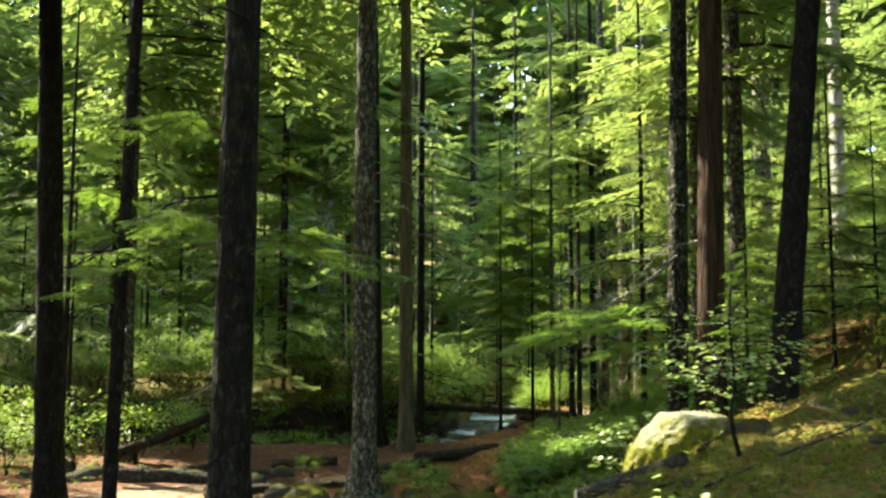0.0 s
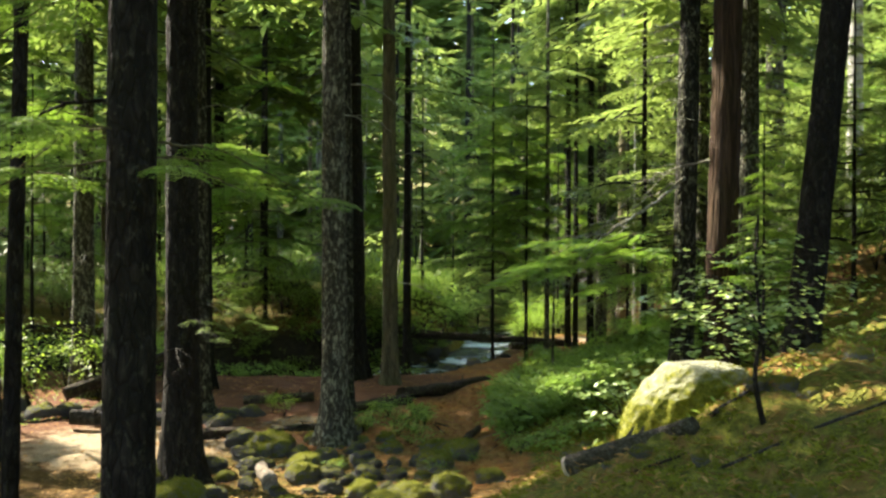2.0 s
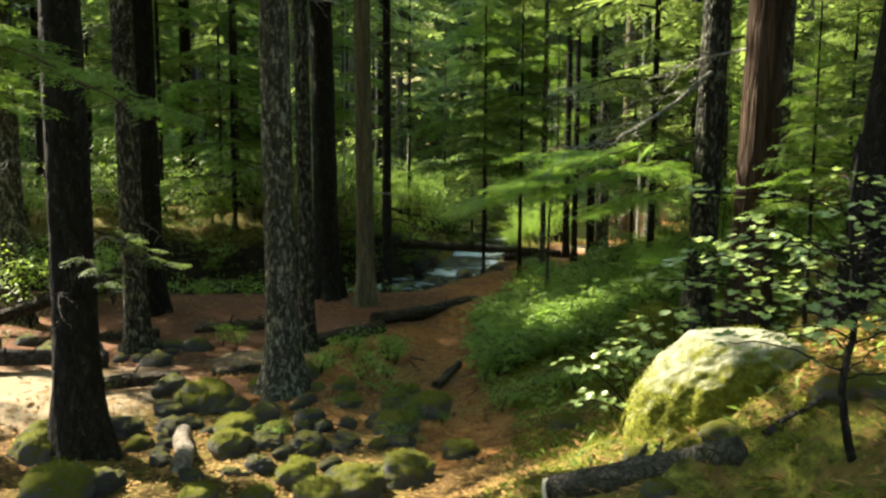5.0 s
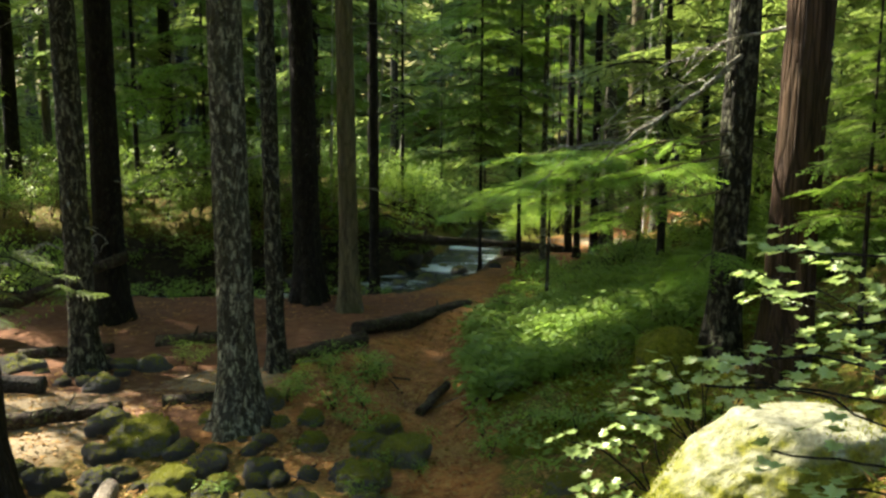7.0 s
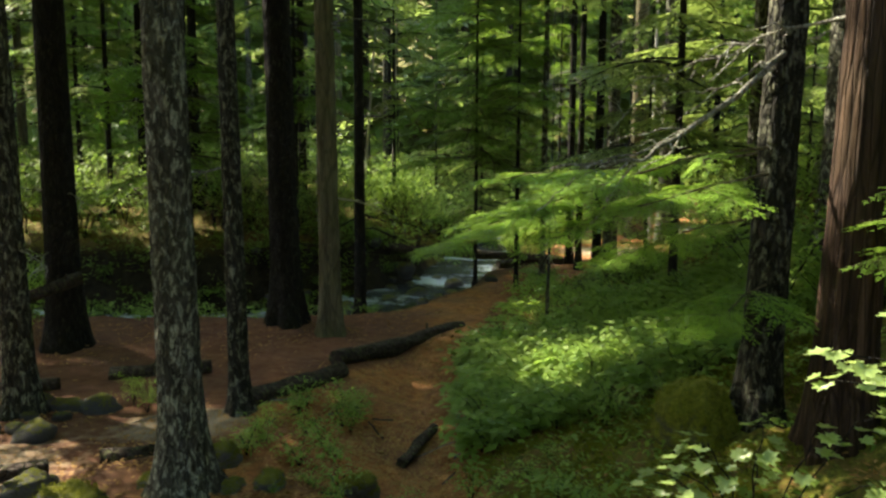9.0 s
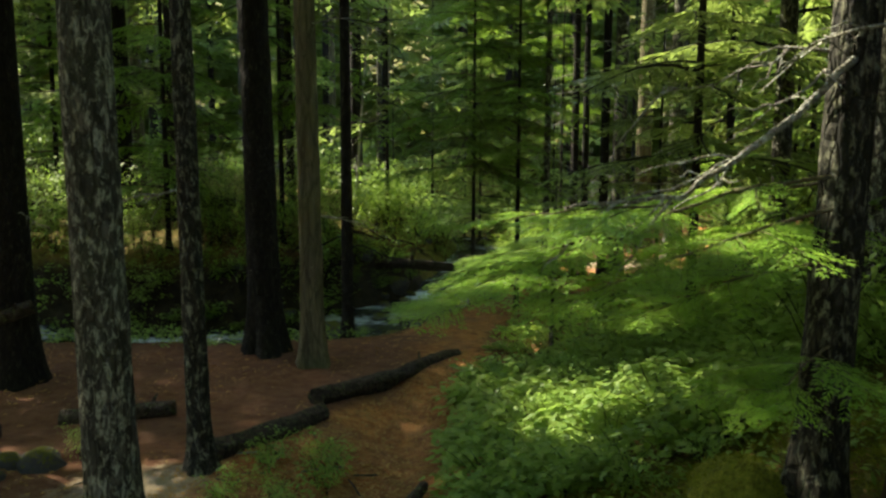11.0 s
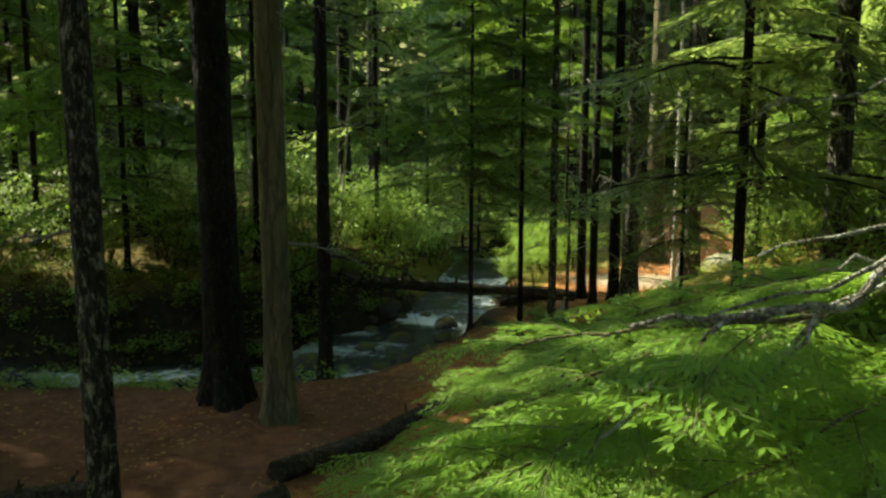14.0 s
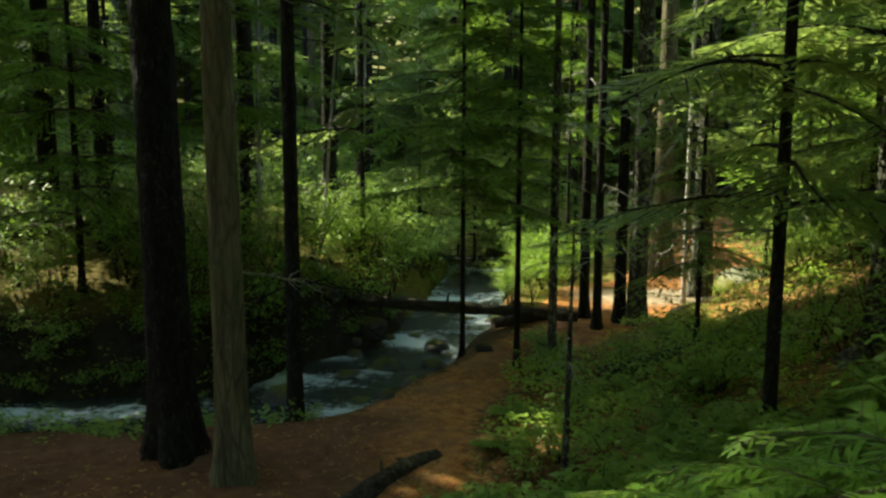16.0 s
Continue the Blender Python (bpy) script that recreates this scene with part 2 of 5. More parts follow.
def stone_material(name, moss_lo, moss_hi, upward=0.35, stone=((0.05, 0.05, 0.048), (0.14, 0.14, 0.13), (0.30, 0.30, 0.28))):
    s = Mat(name)
    v = s.coords((1, 1, 1))
    grain = s.noise(v, 30, 6, 0.7)
    patch = s.noise(v, 5.0, 5, 0.65)
    col = s.ramp(grain, [(0.3, stone[0]), (0.5, stone[1]), (0.72, stone[2])])
    moss = s.ramp(s.noise(v, 40, 5, 0.75), [(0.3, (0.05, 0.056, 0.008)), (0.52, (0.15, 0.16, 0.02)), (0.75, (0.30, 0.29, 0.04))])
    up = s.n("SeparateXYZ", Vector=s.n("NewGeometry").outputs["Normal"]).outputs[2]
    w = s.math("ADD", s.math("MULTIPLY", up, upward), patch)
    w = s.step(w, moss_lo, moss_hi)
    col = s.mix(w, col, moss)
    h = s.math("ADD", grain, s.math("MULTIPLY", w, 0.8))
    h = s.math("ADD", h, s.math("MULTIPLY", s.noise(v, 9, 6, 0.75), 1.6))
    s.surface(col, 0.95, s.bump(h, 1.0, 0.02), 0.12)
    return s.m


def water_material():
    w = Mat("stream_water")
    v = w.coords((1, 1, 1))
    wave = w.noise(v, 9, 5, 0.6, 0.8)
    foam_w = w.n("Attribute", attribute_name="foam").outputs["Fac"]
    foam = w.step(w.math("ADD", foam_w, w.math("MULTIPLY", w.math("SUBTRACT", w.noise(w.coords((0.6, 1.6, 1)), 13, 6, 0.75), 0.5), 2.0)), 0.48, 0.85)
    p = w.surface(w.mix(foam, (0.012, 0.018, 0.012), (0.50, 0.60, 0.60)), 0.12, w.bump(wave, 0.9, 0.08), 0.35)
    w.put(p.inputs["Roughness"], w.n("MapRange", Value=foam, To_Min=0.1, To_Max=0.7).outputs[0])
    return w.m


def cut_wood_material():
    c = Mat("cut_wood")
    v = c.coords((1, 1, 1))
    rings = c.n("TexWave", wave_type="RINGS", Vector=v, Scale=30.0, Distortion=2.0).outputs[1]
    c.surface(c.ramp(rings, [(0.0, (0.42, 0.36, 0.27)), (1.0, (0.62, 0.56, 0.46))]), 0.8)
    return c.m


GROUND = ground_material()
STONE_MOSSY = stone_material("mossy_stone", 0.50, 0.72, 0.30)
STONE_OVERGROWN = stone_material("overgrown_stone", 0.25, 0.50, 0.25, ((0.03, 0.03, 0.025), (0.08, 0.08, 0.065), (0.16, 0.16, 0.13)))
STONE_BARE = stone_material("dark_stone", 0.72, 0.86, 0.35, ((0.03, 0.03, 0.028), (0.085, 0.085, 0.08), (0.18, 0.18, 0.17)))
# moss on the sides, pale stone facing up: lichen plus sunlight put into the colour
STONE_BOULDER = stone_material("boulder_stone", 0.05, 0.40, -0.50, ((0.08, 0.085, 0.05), (0.25, 0.255, 0.165), (0.42, 0.42, 0.31)))
WATER = water_material()
CUTWOOD = cut_wood_material()

# ---- mesh helpers ----


def mesh(name, V, F, materials, smooth=False, index=None, attrs=None):
    """A mesh from arrays: vertices and faces of three or four corners."""
    V = np.asarray(V, dtype=np.float32)
    me = bpy.data.meshes.new(name)
    groups = F if isinstance(F, list) else [F]
    groups = [np.asarray(g, dtype=np.int32) for g in groups if len(g)]
    loops = np.concatenate([g.ravel() for g in groups])
    sizes = np.concatenate([np.full(len(g), g.shape[1], dtype=np.int32) for g in groups])
    starts = np.concatenate([[0], np.cumsum(sizes)[:-1]]).astype(np.int32)
    me.vertices.add(len(V))
    me.vertices.foreach_set("co", V.ravel())
    me.loops.add(len(loops))
    me.loops.foreach_set("vertex_index", loops)
    me.polygons.add(len(sizes))
    me.polygons.foreach_set("loop_start", starts)
    for m in materials:
        me.materials.append(m)
    if index is not None:
        me.polygons.foreach_set("material_index", np.asarray(index, dtype=np.int32))
    if smooth is not False:
        me.polygons.foreach_set("use_smooth", np.full(len(sizes), True) if smooth is True else smooth)
    for key, vals in (attrs or {}).items():
        me.attributes.new(key, "FLOAT", "POINT").data.foreach_set("value", np.asarray(vals, dtype=np.float32))
    me.update(calc_edges=True)
    return me


def part(name, me, parent, label="", kind=""):
    ob = new(name, me)
    ob.parent = parent
    return tagged(ob, label, kind=kind)


def thing(name, x, y, z, label, category, group="", kind="", rz=0.0, me=None):
    ob = new(name, me)
    ob.location, ob.rotation_euler = (x, y, z), (0, 0, rz)
    return tagged(ob, label, category, group, kind)


def tube(P, R, sides, closed=True, lobes=None):
    """Rings round a line of points; R a radius for each point or for each vertex. Returns vertices and quads."""
    P = np.asarray(P, float)
    n = len(P)
    T = np.gradient(P, axis=0)
    T /= np.linalg.norm(T, axis=1)[:, None] + 1e-9
    ref = np.array([0.0, 1.0, 0.0]) if abs(T[:, 1]).mean() < 0.8 else np.array([1.0, 0, 0])
    A = np.cross(T, ref)
    A /= np.linalg.norm(A, axis=1)[:, None] + 1e-9
    B = np.cross(T, A)
    a = np.linspace(0, 2 * np.pi, sides, endpoint=False)
    R = np.asarray(R, float)
    if R.ndim == 1:
        R = np.repeat(R[:, None], sides, 1)
    V = P[:, None] + R[..., None] * (np.cos(a)[None, :, None] * A[:, None] + np.sin(a)[None, :, None] * B[:, None])
    i = np.arange(n - 1)[:, None] * sides
    j = np.arange(sides)[None]
    k = (j + 1) % sides
    F = np.stack([i + j, i + k, i + sides + k, i + sides + j], -1).reshape(-1, 4)
    V = V.reshape(-1, 3)
    if closed:
        V = np.vstack([V, P[:1], P[-1:]])
        j = np.arange(sides)
        k = (j + 1) % sides
        F = [F, np.vstack([np.stack([k, j, np.full(sides, n * sides)], -1),
                           np.stack([(n - 1) * sides + j, (n - 1) * sides + k, np.full(sides, n * sides + 1)], -1)])]
    else:
        F = [F]
    return V, F


def kites(p, d, side, length, width, bend=0.0, up=None):
    """Small pointed blades, two triangles each, from points p along d."""
    n = len(p)
    length = np.broadcast_to(length, (n,))[:, None]
    width = np.broadcast_to(width, (n,))[:, None]
    m = p + d * length * 0.45
    e = p + d * length
    if bend:
        e = e + np.array([0, 0, -1.0]) * length * bend
    V = np.stack([p, m + side * width * 0.5, e, m - side * width * 0.5], 1).reshape(-1, 3)
    b = np.arange(n)[:, None] * 4
    F = np.concatenate([b + np.array([[0, 1, 2]]), b + np.array([[0, 2, 3]])], 0)
    return V, F


def unit(a):
    return a / (np.linalg.norm(a, axis=-1, keepdims=True) + 1e-9)


def bough(rng, L, twig_step, sprig_step, sprig_w, droop=0.25, rise=0.1, spread=0.42, wood=True, twig_w=1.0, keep=1.0, bare=0.10):
    """A flat, drooping conifer spray along +x: blades of leaf, and the stem's line."""
    s = np.arange(bare, 0.99, twig_step / L)
    s = np.repeat(s, 2) + rng.uniform(-0.4, 0.4, 2 * len(s)) * twig_step / L
    sg = np.tile([1.0, -1.0], len(s) // 2)
    on = rng.uniform(0, 1, len(s)) < keep
    s, sg = s[on], sg[on]

    def at(q):
        return np.stack([L * q, 0.03 * L * np.sin(q * 5 + droop * 9), L * (rise * q - droop * q * q)], -1)

    base = at(s)
    ang = np.radians(rng.uniform(42, 68, len(s)))
    tl = spread * L * (np.sin(np.clip((s - bare) / (1 - bare) * 0.93 + 0.34 - bare, 0, 1) * np.pi) ** 0.7) * rng.uniform(0.45, 1.2, len(s)) + 0.05
    td = unit(np.stack([np.cos(ang), sg * np.sin(ang), rng.uniform(-0.30, 0.02, len(s)) - droop * 0.5 * s], -1))
    P, D, S, LN = [], [], [], []
    for i in range(len(s)):
        k = max(2, int(tl[i] / sprig_step))
        q = (np.arange(k) + rng.uniform(0.2, 0.8, k)) / k
        pts = base[i] + td[i] * (tl[i] * q)[:, None] + np.array([0, 0, -1.0]) * (0.18 * tl[i] * q * q)[:, None]
        for sd in (1.0, -1.0):
            sv = unit(np.cross(td[i], [0, 0, 1.0]))
            a2 = np.radians(rng.uniform(30, 60, k))
            d2 = td[i][None] * np.cos(a2)[:, None] + sv[None] * (sd * np.sin(a2))[:, None]
            d2[:, 2] += rng.uniform(-0.25, 0.08, k)
            P.append(pts)
            D.append(unit(d2))
            LN.append((0.045 + 0.30 * tl[i] * (1 - q) * rng.uniform(0.6, 1.2, k)) * (sprig_step / 0.05) ** 0.5)
        P.append(pts[-1:])
        D.append(td[i][None])
        LN.append(np.array([sprig_step * 1.8]))
    P, D, LN = np.concatenate(P), np.concatenate(D), np.concatenate(LN)
    tilt = rng.normal(0, 0.35, (len(P), 3))
    S = unit(np.cross(D, np.array([0, 0, 1.0])) + tilt * 0.4)
    V, F = kites(P, D, S, LN, sprig_w * rng.uniform(0.7, 1.3, len(P)), bend=0.08)
    if not wood:
        stem = at(np.linspace(0, 0.9, 3))
        SV, SF = tube(stem, np.linspace(0.010 * L + 0.003, 0.003, 3), 3, closed=False)
        return V, F, SV, SF
    stem = at(np.linspace(0, 0.97, 7))
    SV, SF = tube(stem, np.linspace((0.010 * L + 0.003) * (0.1 + 0.9 * twig_w), 0.003 * twig_w, 7), 4, closed=False)
    twV, twF = kites(base, td, unit(np.cross(td, [0, 0.3, 1.0])), tl, (0.006 + 0.004 * L) * twig_w)
    return V, F, np.vstack([SV, twV]), [SF[0], twF + len(SV)]


_rb = np.random.default_rng(5)
MEDIUM = [bough(_rb, 1.5, 0.10, 0.060, 0.032, d, r) for d, r in ((0.30, 0.12), (0.22, 0.04), (0.40, 0.18), (0.30, 0.0), (0.5, 0.25))]
COARSE = [bough(_rb, 1.5, 0.17, 0.12, 0.066, d, r) for d, r in ((0.30, 0.12), (0.22, 0.04), (0.42, 0.18), (0.32, 0.0))]


WOODB = [bough(_rb, 1.5, 0.30, 0.33, 0.17, d, r, wood=False) for d, r in ((0.30, 0.12), (0.22, 0.04), (0.42, 0.18))]
FARB = [bough(_rb, 1.5, 0.21, 0.20, 0.088, d, r, wood=False) for d, r in ((0.30, 0.12), (0.22, 0.04), (0.42, 0.18), (0.32, 0.0))]
LACE = [bough(_rb, 0.6, 0.042, 0.026, 0.0125, d, r, spread=0.40, twig_w=0.3, keep=0.92) for d, r in ((0.26, 0.06), (0.18, 0.02), (0.34, 0.10), (0.22, 0.0), (0.30, 0.12))]


def placed(V, p, yaw, scale, roll=0.0):
    c, s = math.cos(yaw), math.sin(yaw)
    cr, sr = math.cos(roll), math.sin(roll)
    R = np.array([[c, -s, 0], [s, c, 0], [0, 0, 1.0]]) @ np.array([[1, 0, 0], [0, cr, -sr], [0, sr, cr]])
    return V @ R.T * scale + np.asarray(p)


class Crown:
    """Gathers boughs into one mesh: leaves and the wood that bears them."""

    def __init__(self):
        self.V, self.T, self.Q, self.nt, self.k, self.ti, self.qi = [], [], [], 0, 0, [], []

    def add(self, V, F, mi):
        self.V.append(V)
        for f in (F if isinstance(F, list) else [F]):
            (self.T if f.shape[1] == 3 else self.Q).append(f + self.k)
            (self.ti if f.shape[1] == 3 else self.qi).append(np.full(len(f), mi))
        self.k += len(V)

    def bough(self, b, p, yaw, scale, roll=0.0):
        self.add(placed(b[0], p, yaw, scale, roll), b[1], 0)
        self.add(placed(b[2], p, yaw, scale, roll), b[3], 1)

    def mesh(self, name, leafmat, wood=None):
        F, idx = [], []
        for fs, ii in ((self.T, self.ti), (self.Q, self.qi)):
            if fs:
                F.append(np.concatenate(fs))
                idx.append(np.concatenate(ii))
        return mesh(name, np.concatenate(self.V), F, [leafmat, wood or BARK_DARK], index=np.concatenate(idx))


# ---- the lie of the land ----
STREAM = [(-30, 15.3), (-12, 15.8), (-6, 16.15), (-3.5, 16.2), (-1.8, 16.25), (-0.75, 16.6), (-0.2, 17.6), (0.3, 18.5), (1.0, 19.9), (1.3, 22.0), (1.7, 25.0), (1.0, 32.0), (-3, 45)]
TRAIL = [(0.2, 6.6), (0.25, 9.0), (0.3, 12.0), (0.45, 14.5), (0.55, 15.8), (1.1, 17.4), (2.1, 18.9), (3.4, 20.6), (5.0, 22.4), (6.2, 24.5), (6.8, 28.0), (9, 36)]


def along(line, X, Y):
    """The distance of points from a line, and how far along it they lie."""
    best = np.full(X.shape, 1e9)
    run = np.zeros(X.shape)
    s0 = 0.0
    for (ax, ay), (bx, by) in zip(line, line[1:]):
        dx, dy = bx - ax, by - ay
        ln = math.hypot(dx, dy)
        k = np.clip(((X - ax) * dx + (Y - ay) * dy) / ln ** 2, 0, 1)
        d = np.hypot(X - ax - k * dx, Y - ay - k * dy)
        run = np.where(d < best, s0 + k * ln, run)
        best = np.minimum(best, d)
        s0 += ln
    return best, run


def sm(a, b, v):
    k = np.clip((v - a) / (b - a), 0, 1)
    return k * k * (3 - 2 * k)


def land(X, Y):
    """The height of the ground, without its small bumps."""
    X, Y = np.asarray(X, float), np.asarray(Y, float)
    base = 0.12 - 0.19 * sm(7.5, 14.5, Y) - 0.11 * sm(14.6, 15.8, Y)
    toe = np.interp(Y, [-30, 0, 3.6, 5.2, 6.1, 8.0, 9.0, 14.0, 18.0, 22.0, 26.0, 60], [-0.2, -0.2, -0.5, -0.75, -0.35, 0.85, 1.2, 1.7, 2.7, 6.2, 8.5, 16])
    steep = np.interp(Y, [0, 3.6, 5.2, 6.5], [0.50, 0.50, 0.47, 0.42])
    u = X - toe
    up = steep * np.log1p(np.exp(np.clip(u * 4.5, -30, 60))) / 4.5
    up = np.where(up > 6, 6 + (up - 6) * 0.3, up)
    # the mossy shelf level with the boulder's top
    shelf = 1.24 + 0.55 * np.maximum(X - 3.1, 0) + 6.0 * sm(6.5, 8.5, Y)
    up = up - 0.8 * np.log1p(np.exp(np.clip((up - shelf) * 9, -30, 60))) / 9
    # the ground behind the stream climbs towards distant slopes
    d, _ = along(STREAM, X, Y)
    ys = np.interp(X, [p[0] for p in STREAM[:9]], [p[1] for p in STREAM[:9]])
    far = (Y > ys) * (1 - sm(-0.4, 1.6, X - 0.3 - (Y - 20) * 0.12))
    rise = far * (0.75 * sm(0.85, 1.45, d) + 0.25 * sm(1.6, 3.0, d) + 0.035 * np.maximum(d - 2, 0))
    hill = 0.20 * np.maximum(np.hypot(X, Y - 8) - 44, 0)
    hill = np.where(hill > 40, 40 + (hill - 40) * 0.05, hill)
    h = base + (1 - far) * up + rise + hill
    # the worn groove of the trail beside the edging logs
    h = h - 0.25 * np.exp(-((X - 0.5) / 0.5) ** 2) * sm(8.6, 9.8, Y) * (1 - sm(12, 14, Y))
    wide = 1.2 - 0.3 * sm(17.6, 19.0, Y)
    k = sm(0.5 * wide / 1.2, wide, d)
    h = h * k + (-0.85) * (1 - k)
    return h


def bumps(x, y, amp):
    v = Vector((x * 0.9, y * 0.9, 0.3))
    return amp * (0.10 * noise.noise(v) + 0.055 * noise.noise(v * 2.7) + 0.035 * noise.noise(v * 7.3) + 0.02 * noise.noise(v * 15.1))


def ground_at(x, y):
    td, _ = along(TRAIL, np.array(x), np.array(y))
    lump = 0.8 * sm(0.2, 1.2, x - float(np.interp(y, [0, 5, 8, 12], [-1.0, 0.0, 1.2, 2.5]))) * (1 - sm(8, 12, y))
    return float(land(x, y)) + bumps(x, y, float(0.3 + 0.7 * sm(0.5, 1.4, td) + lump))


def spaced(lo, hi, step, far, grow=1.22):
    core = list(np.arange(lo, hi + 1e-6, step))
    a, s = [], step
    x = hi
    while x < far:
        s *= grow
        x += s
        a.append(x)
    b, s, x = [], step, lo
    while x > -far:
        s *= grow
        x -= s
        b.append(x)
    return np.array(b[::-1] + core + a)


def build_ground():
    xs, ys = spaced(-6.5, 6.5, 0.075, 600), spaced(2.5, 24.0, 0.085, 600)
    X, Y = np.meshgrid(xs, ys)
    H = land(X, Y)
    td, tr = along(TRAIL, X, Y)
    amp = 0.3 + 0.7 * sm(0.5, 1.4, td)
    # the trodden flat beside the trail
    flat = sm(-6.5, -4.5, X) * (1 - sm(0.2, 0.9, X)) * sm(8.3, 9.6, Y) * (1 - sm(15.3, 16.2, Y))
    amp = amp + 0.8 * sm(0.2, 1.2, X - np.interp(Y, [0, 5, 8, 12], [-1.0, 0.0, 1.2, 2.5])) * (1 - sm(8, 12, Y))
    amp = amp * (1 - 0.6 * flat)
    B = np.array([bumps(x, y, a) for x, y, a in zip(X.ravel(), Y.ravel(), amp.ravel())]).reshape(X.shape)
    H = H + B
    wide = 0.62 + 0.25 * sm(15, 20, Y)
    sd, _ = along(STREAM, X, Y)
    dirt = np.maximum(1 - sm(wide - 0.15, wide + 0.35, td), flat * 0.95) * sm(7.4, 9.2, Y + 0.8 * (X > 0.3))
    dirt = dirt * sm(1.0, 1.5, sd)
    dirt = np.maximum(dirt, 0.42 * sm(11.5, 13.5, Y) * (1 - sm(19, 21, Y)) * sm(0.5, 1.2, X) * (1 - sm(4.5, 6.0, X)))
    dirt = np.maximum(dirt, 0.9 * sm(2, 3.0, X) * (1 - sm(0.9, 1.4, td)) * sm(17.5, 18.5, Y) * (1 - sm(23, 25, Y)))
    sand = np.exp(-(((X + 2.75) / 1.25) ** 2 + ((Y - 9.3) / 1.1) ** 2)) * 0.95 + 0.75 * np.exp(-(((X + 1.2) / 0.6) ** 2 + ((Y - 10.7) / 0.5) ** 2))
    # no sand here: a pale patch paints the sun on the far trail's litter
    sand = sand + 0.9 * np.exp(-(((X - 4.2) / 1.5) ** 2 + ((Y - 21.4) / 0.8) ** 2))
    moss = np.clip(0.25 + 0.75 * sm(0.1, 1.0, X - np.interp(Y, [0, 5, 8, 14], [-2.2, -0.6, 0.9, 1.6])), 0, 1)
    moss = np.maximum(moss, 0.5 * sm(-2.6, -1.8, X) * (1 - sm(0.2, 0.7, X)) * sm(5.5, 6.3, Y) * (1 - sm(9.3, 10.0, Y)))
    moss = np.maximum(moss, 0.85 * sm(0.75, 1.0, X) * (1 - sm(2.4, 3.0, X)) * sm(7.6, 8.2, Y) * (1 - sm(9.8, 10.4, Y)))
    moss = moss * (1 - 0.4 * sm(11.5, 13.5, Y) * (1 - sm(20, 23, Y)))
    moss = moss * (0.35 + 0.65 * sm(1.0, 3.0, Y)) * (1 - 0.6 * sm(3.5, 6.0, X))
    moss = np.maximum(moss, 0.95 * (Y > 22.5) * sm(1.2, 2.0, td))
    moss = np.maximum(moss, 0.85 * sm(17, 18, Y) * sm(1.6, 2.4, td) * (X > 2))
    moss = np.maximum(moss, 0.55 * (Y > np.interp(X, [-12, -3, 0, 1], [16.6, 17.2, 19.0, 21.5])) * (X < 1))
    trod = flat * (1 - sm(-0.1, 0.15, X - np.interp(Y, [10.5, 11.1, 12.4, 14.1, 16.5], [-1.2, -0.9, -0.25, 0.8, 1.3])))
    # damp by the stream; full strength on the far side paints its shadowed hollow
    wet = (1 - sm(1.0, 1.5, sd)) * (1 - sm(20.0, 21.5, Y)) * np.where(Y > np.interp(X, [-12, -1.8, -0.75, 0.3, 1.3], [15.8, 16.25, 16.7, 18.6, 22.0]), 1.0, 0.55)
    ny, nx = X.shape
    i = (np.arange(ny - 1)[:, None] * nx + np.arange(nx - 1)[None])
    F = np.stack([i, i + 1, i + nx + 1, i + nx], -1).reshape(-1, 4)
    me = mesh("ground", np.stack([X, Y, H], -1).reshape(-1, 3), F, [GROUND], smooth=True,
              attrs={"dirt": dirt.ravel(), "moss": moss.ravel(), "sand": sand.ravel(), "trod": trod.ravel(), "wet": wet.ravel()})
    tagged(new("ground", me), "forest floor of red-brown needles, bare trail earth and moss", "ground", kind="structure")


build_ground()


def build_water():
    xs = np.arange(-14, 2.6, 0.06)
    ys = np.arange(14.8, 27.0, 0.06)
    X, Y = np.meshgrid(xs, ys)
    d, run = along(STREAM, X, Y)
    keep = d < 1.05 - 0.25 * sm(17.6, 19.0, Y) - 0.15 * sm(20.5, 22.5, Y)
    Z = -0.50 + 0.012 * np.maximum(0, Y - 18) + 0.0 * X
    rip = np.array([noise.noise(Vector((x * 1.6, y * 3.2, 0))) * 0.035 + noise.noise(Vector((x * 6, y * 8, 4))) * 0.016 for x, y in zip(X.ravel(), Y.ravel())]).reshape(X.shape)
    drop = 0.07 * (0.5 + 0.5 * np.sin(run * 2.3))
    foam = np.array([noise.noise(Vector((x * 0.9, y * 1.6, 7))) for x, y in zip(X.ravel(), Y.ravel())]).reshape(X.shape)
    foam = 0.33 + 0.85 * foam + 0.22 * (np.cos(run * 2.3) > 0.55)
    ny, nx = X.shape
    i = (np.arange(ny - 1)[:, None] * nx + np.arange(nx - 1)[None])
    ok = keep[:-1, :-1] & keep[1:, 1:] & keep[:-1, 1:] & keep[1:, :-1]
    F = np.stack([i, i + 1, i + nx + 1, i + nx], -1)[ok]
    used = np.unique(F)
    remap = np.full(nx * ny, -1)
    remap[used] = np.arange(len(used))
    V = np.stack([X, Y, Z + rip + drop], -1).reshape(-1, 3)[used]
    me = mesh("water", V, remap[F], [WATER], smooth=True, attrs={"foam": foam.ravel()[used]})
    tagged(new("water", me), "shallow forest stream running white over stones", "stream", kind="structure")


build_water()

# ---- trees ----


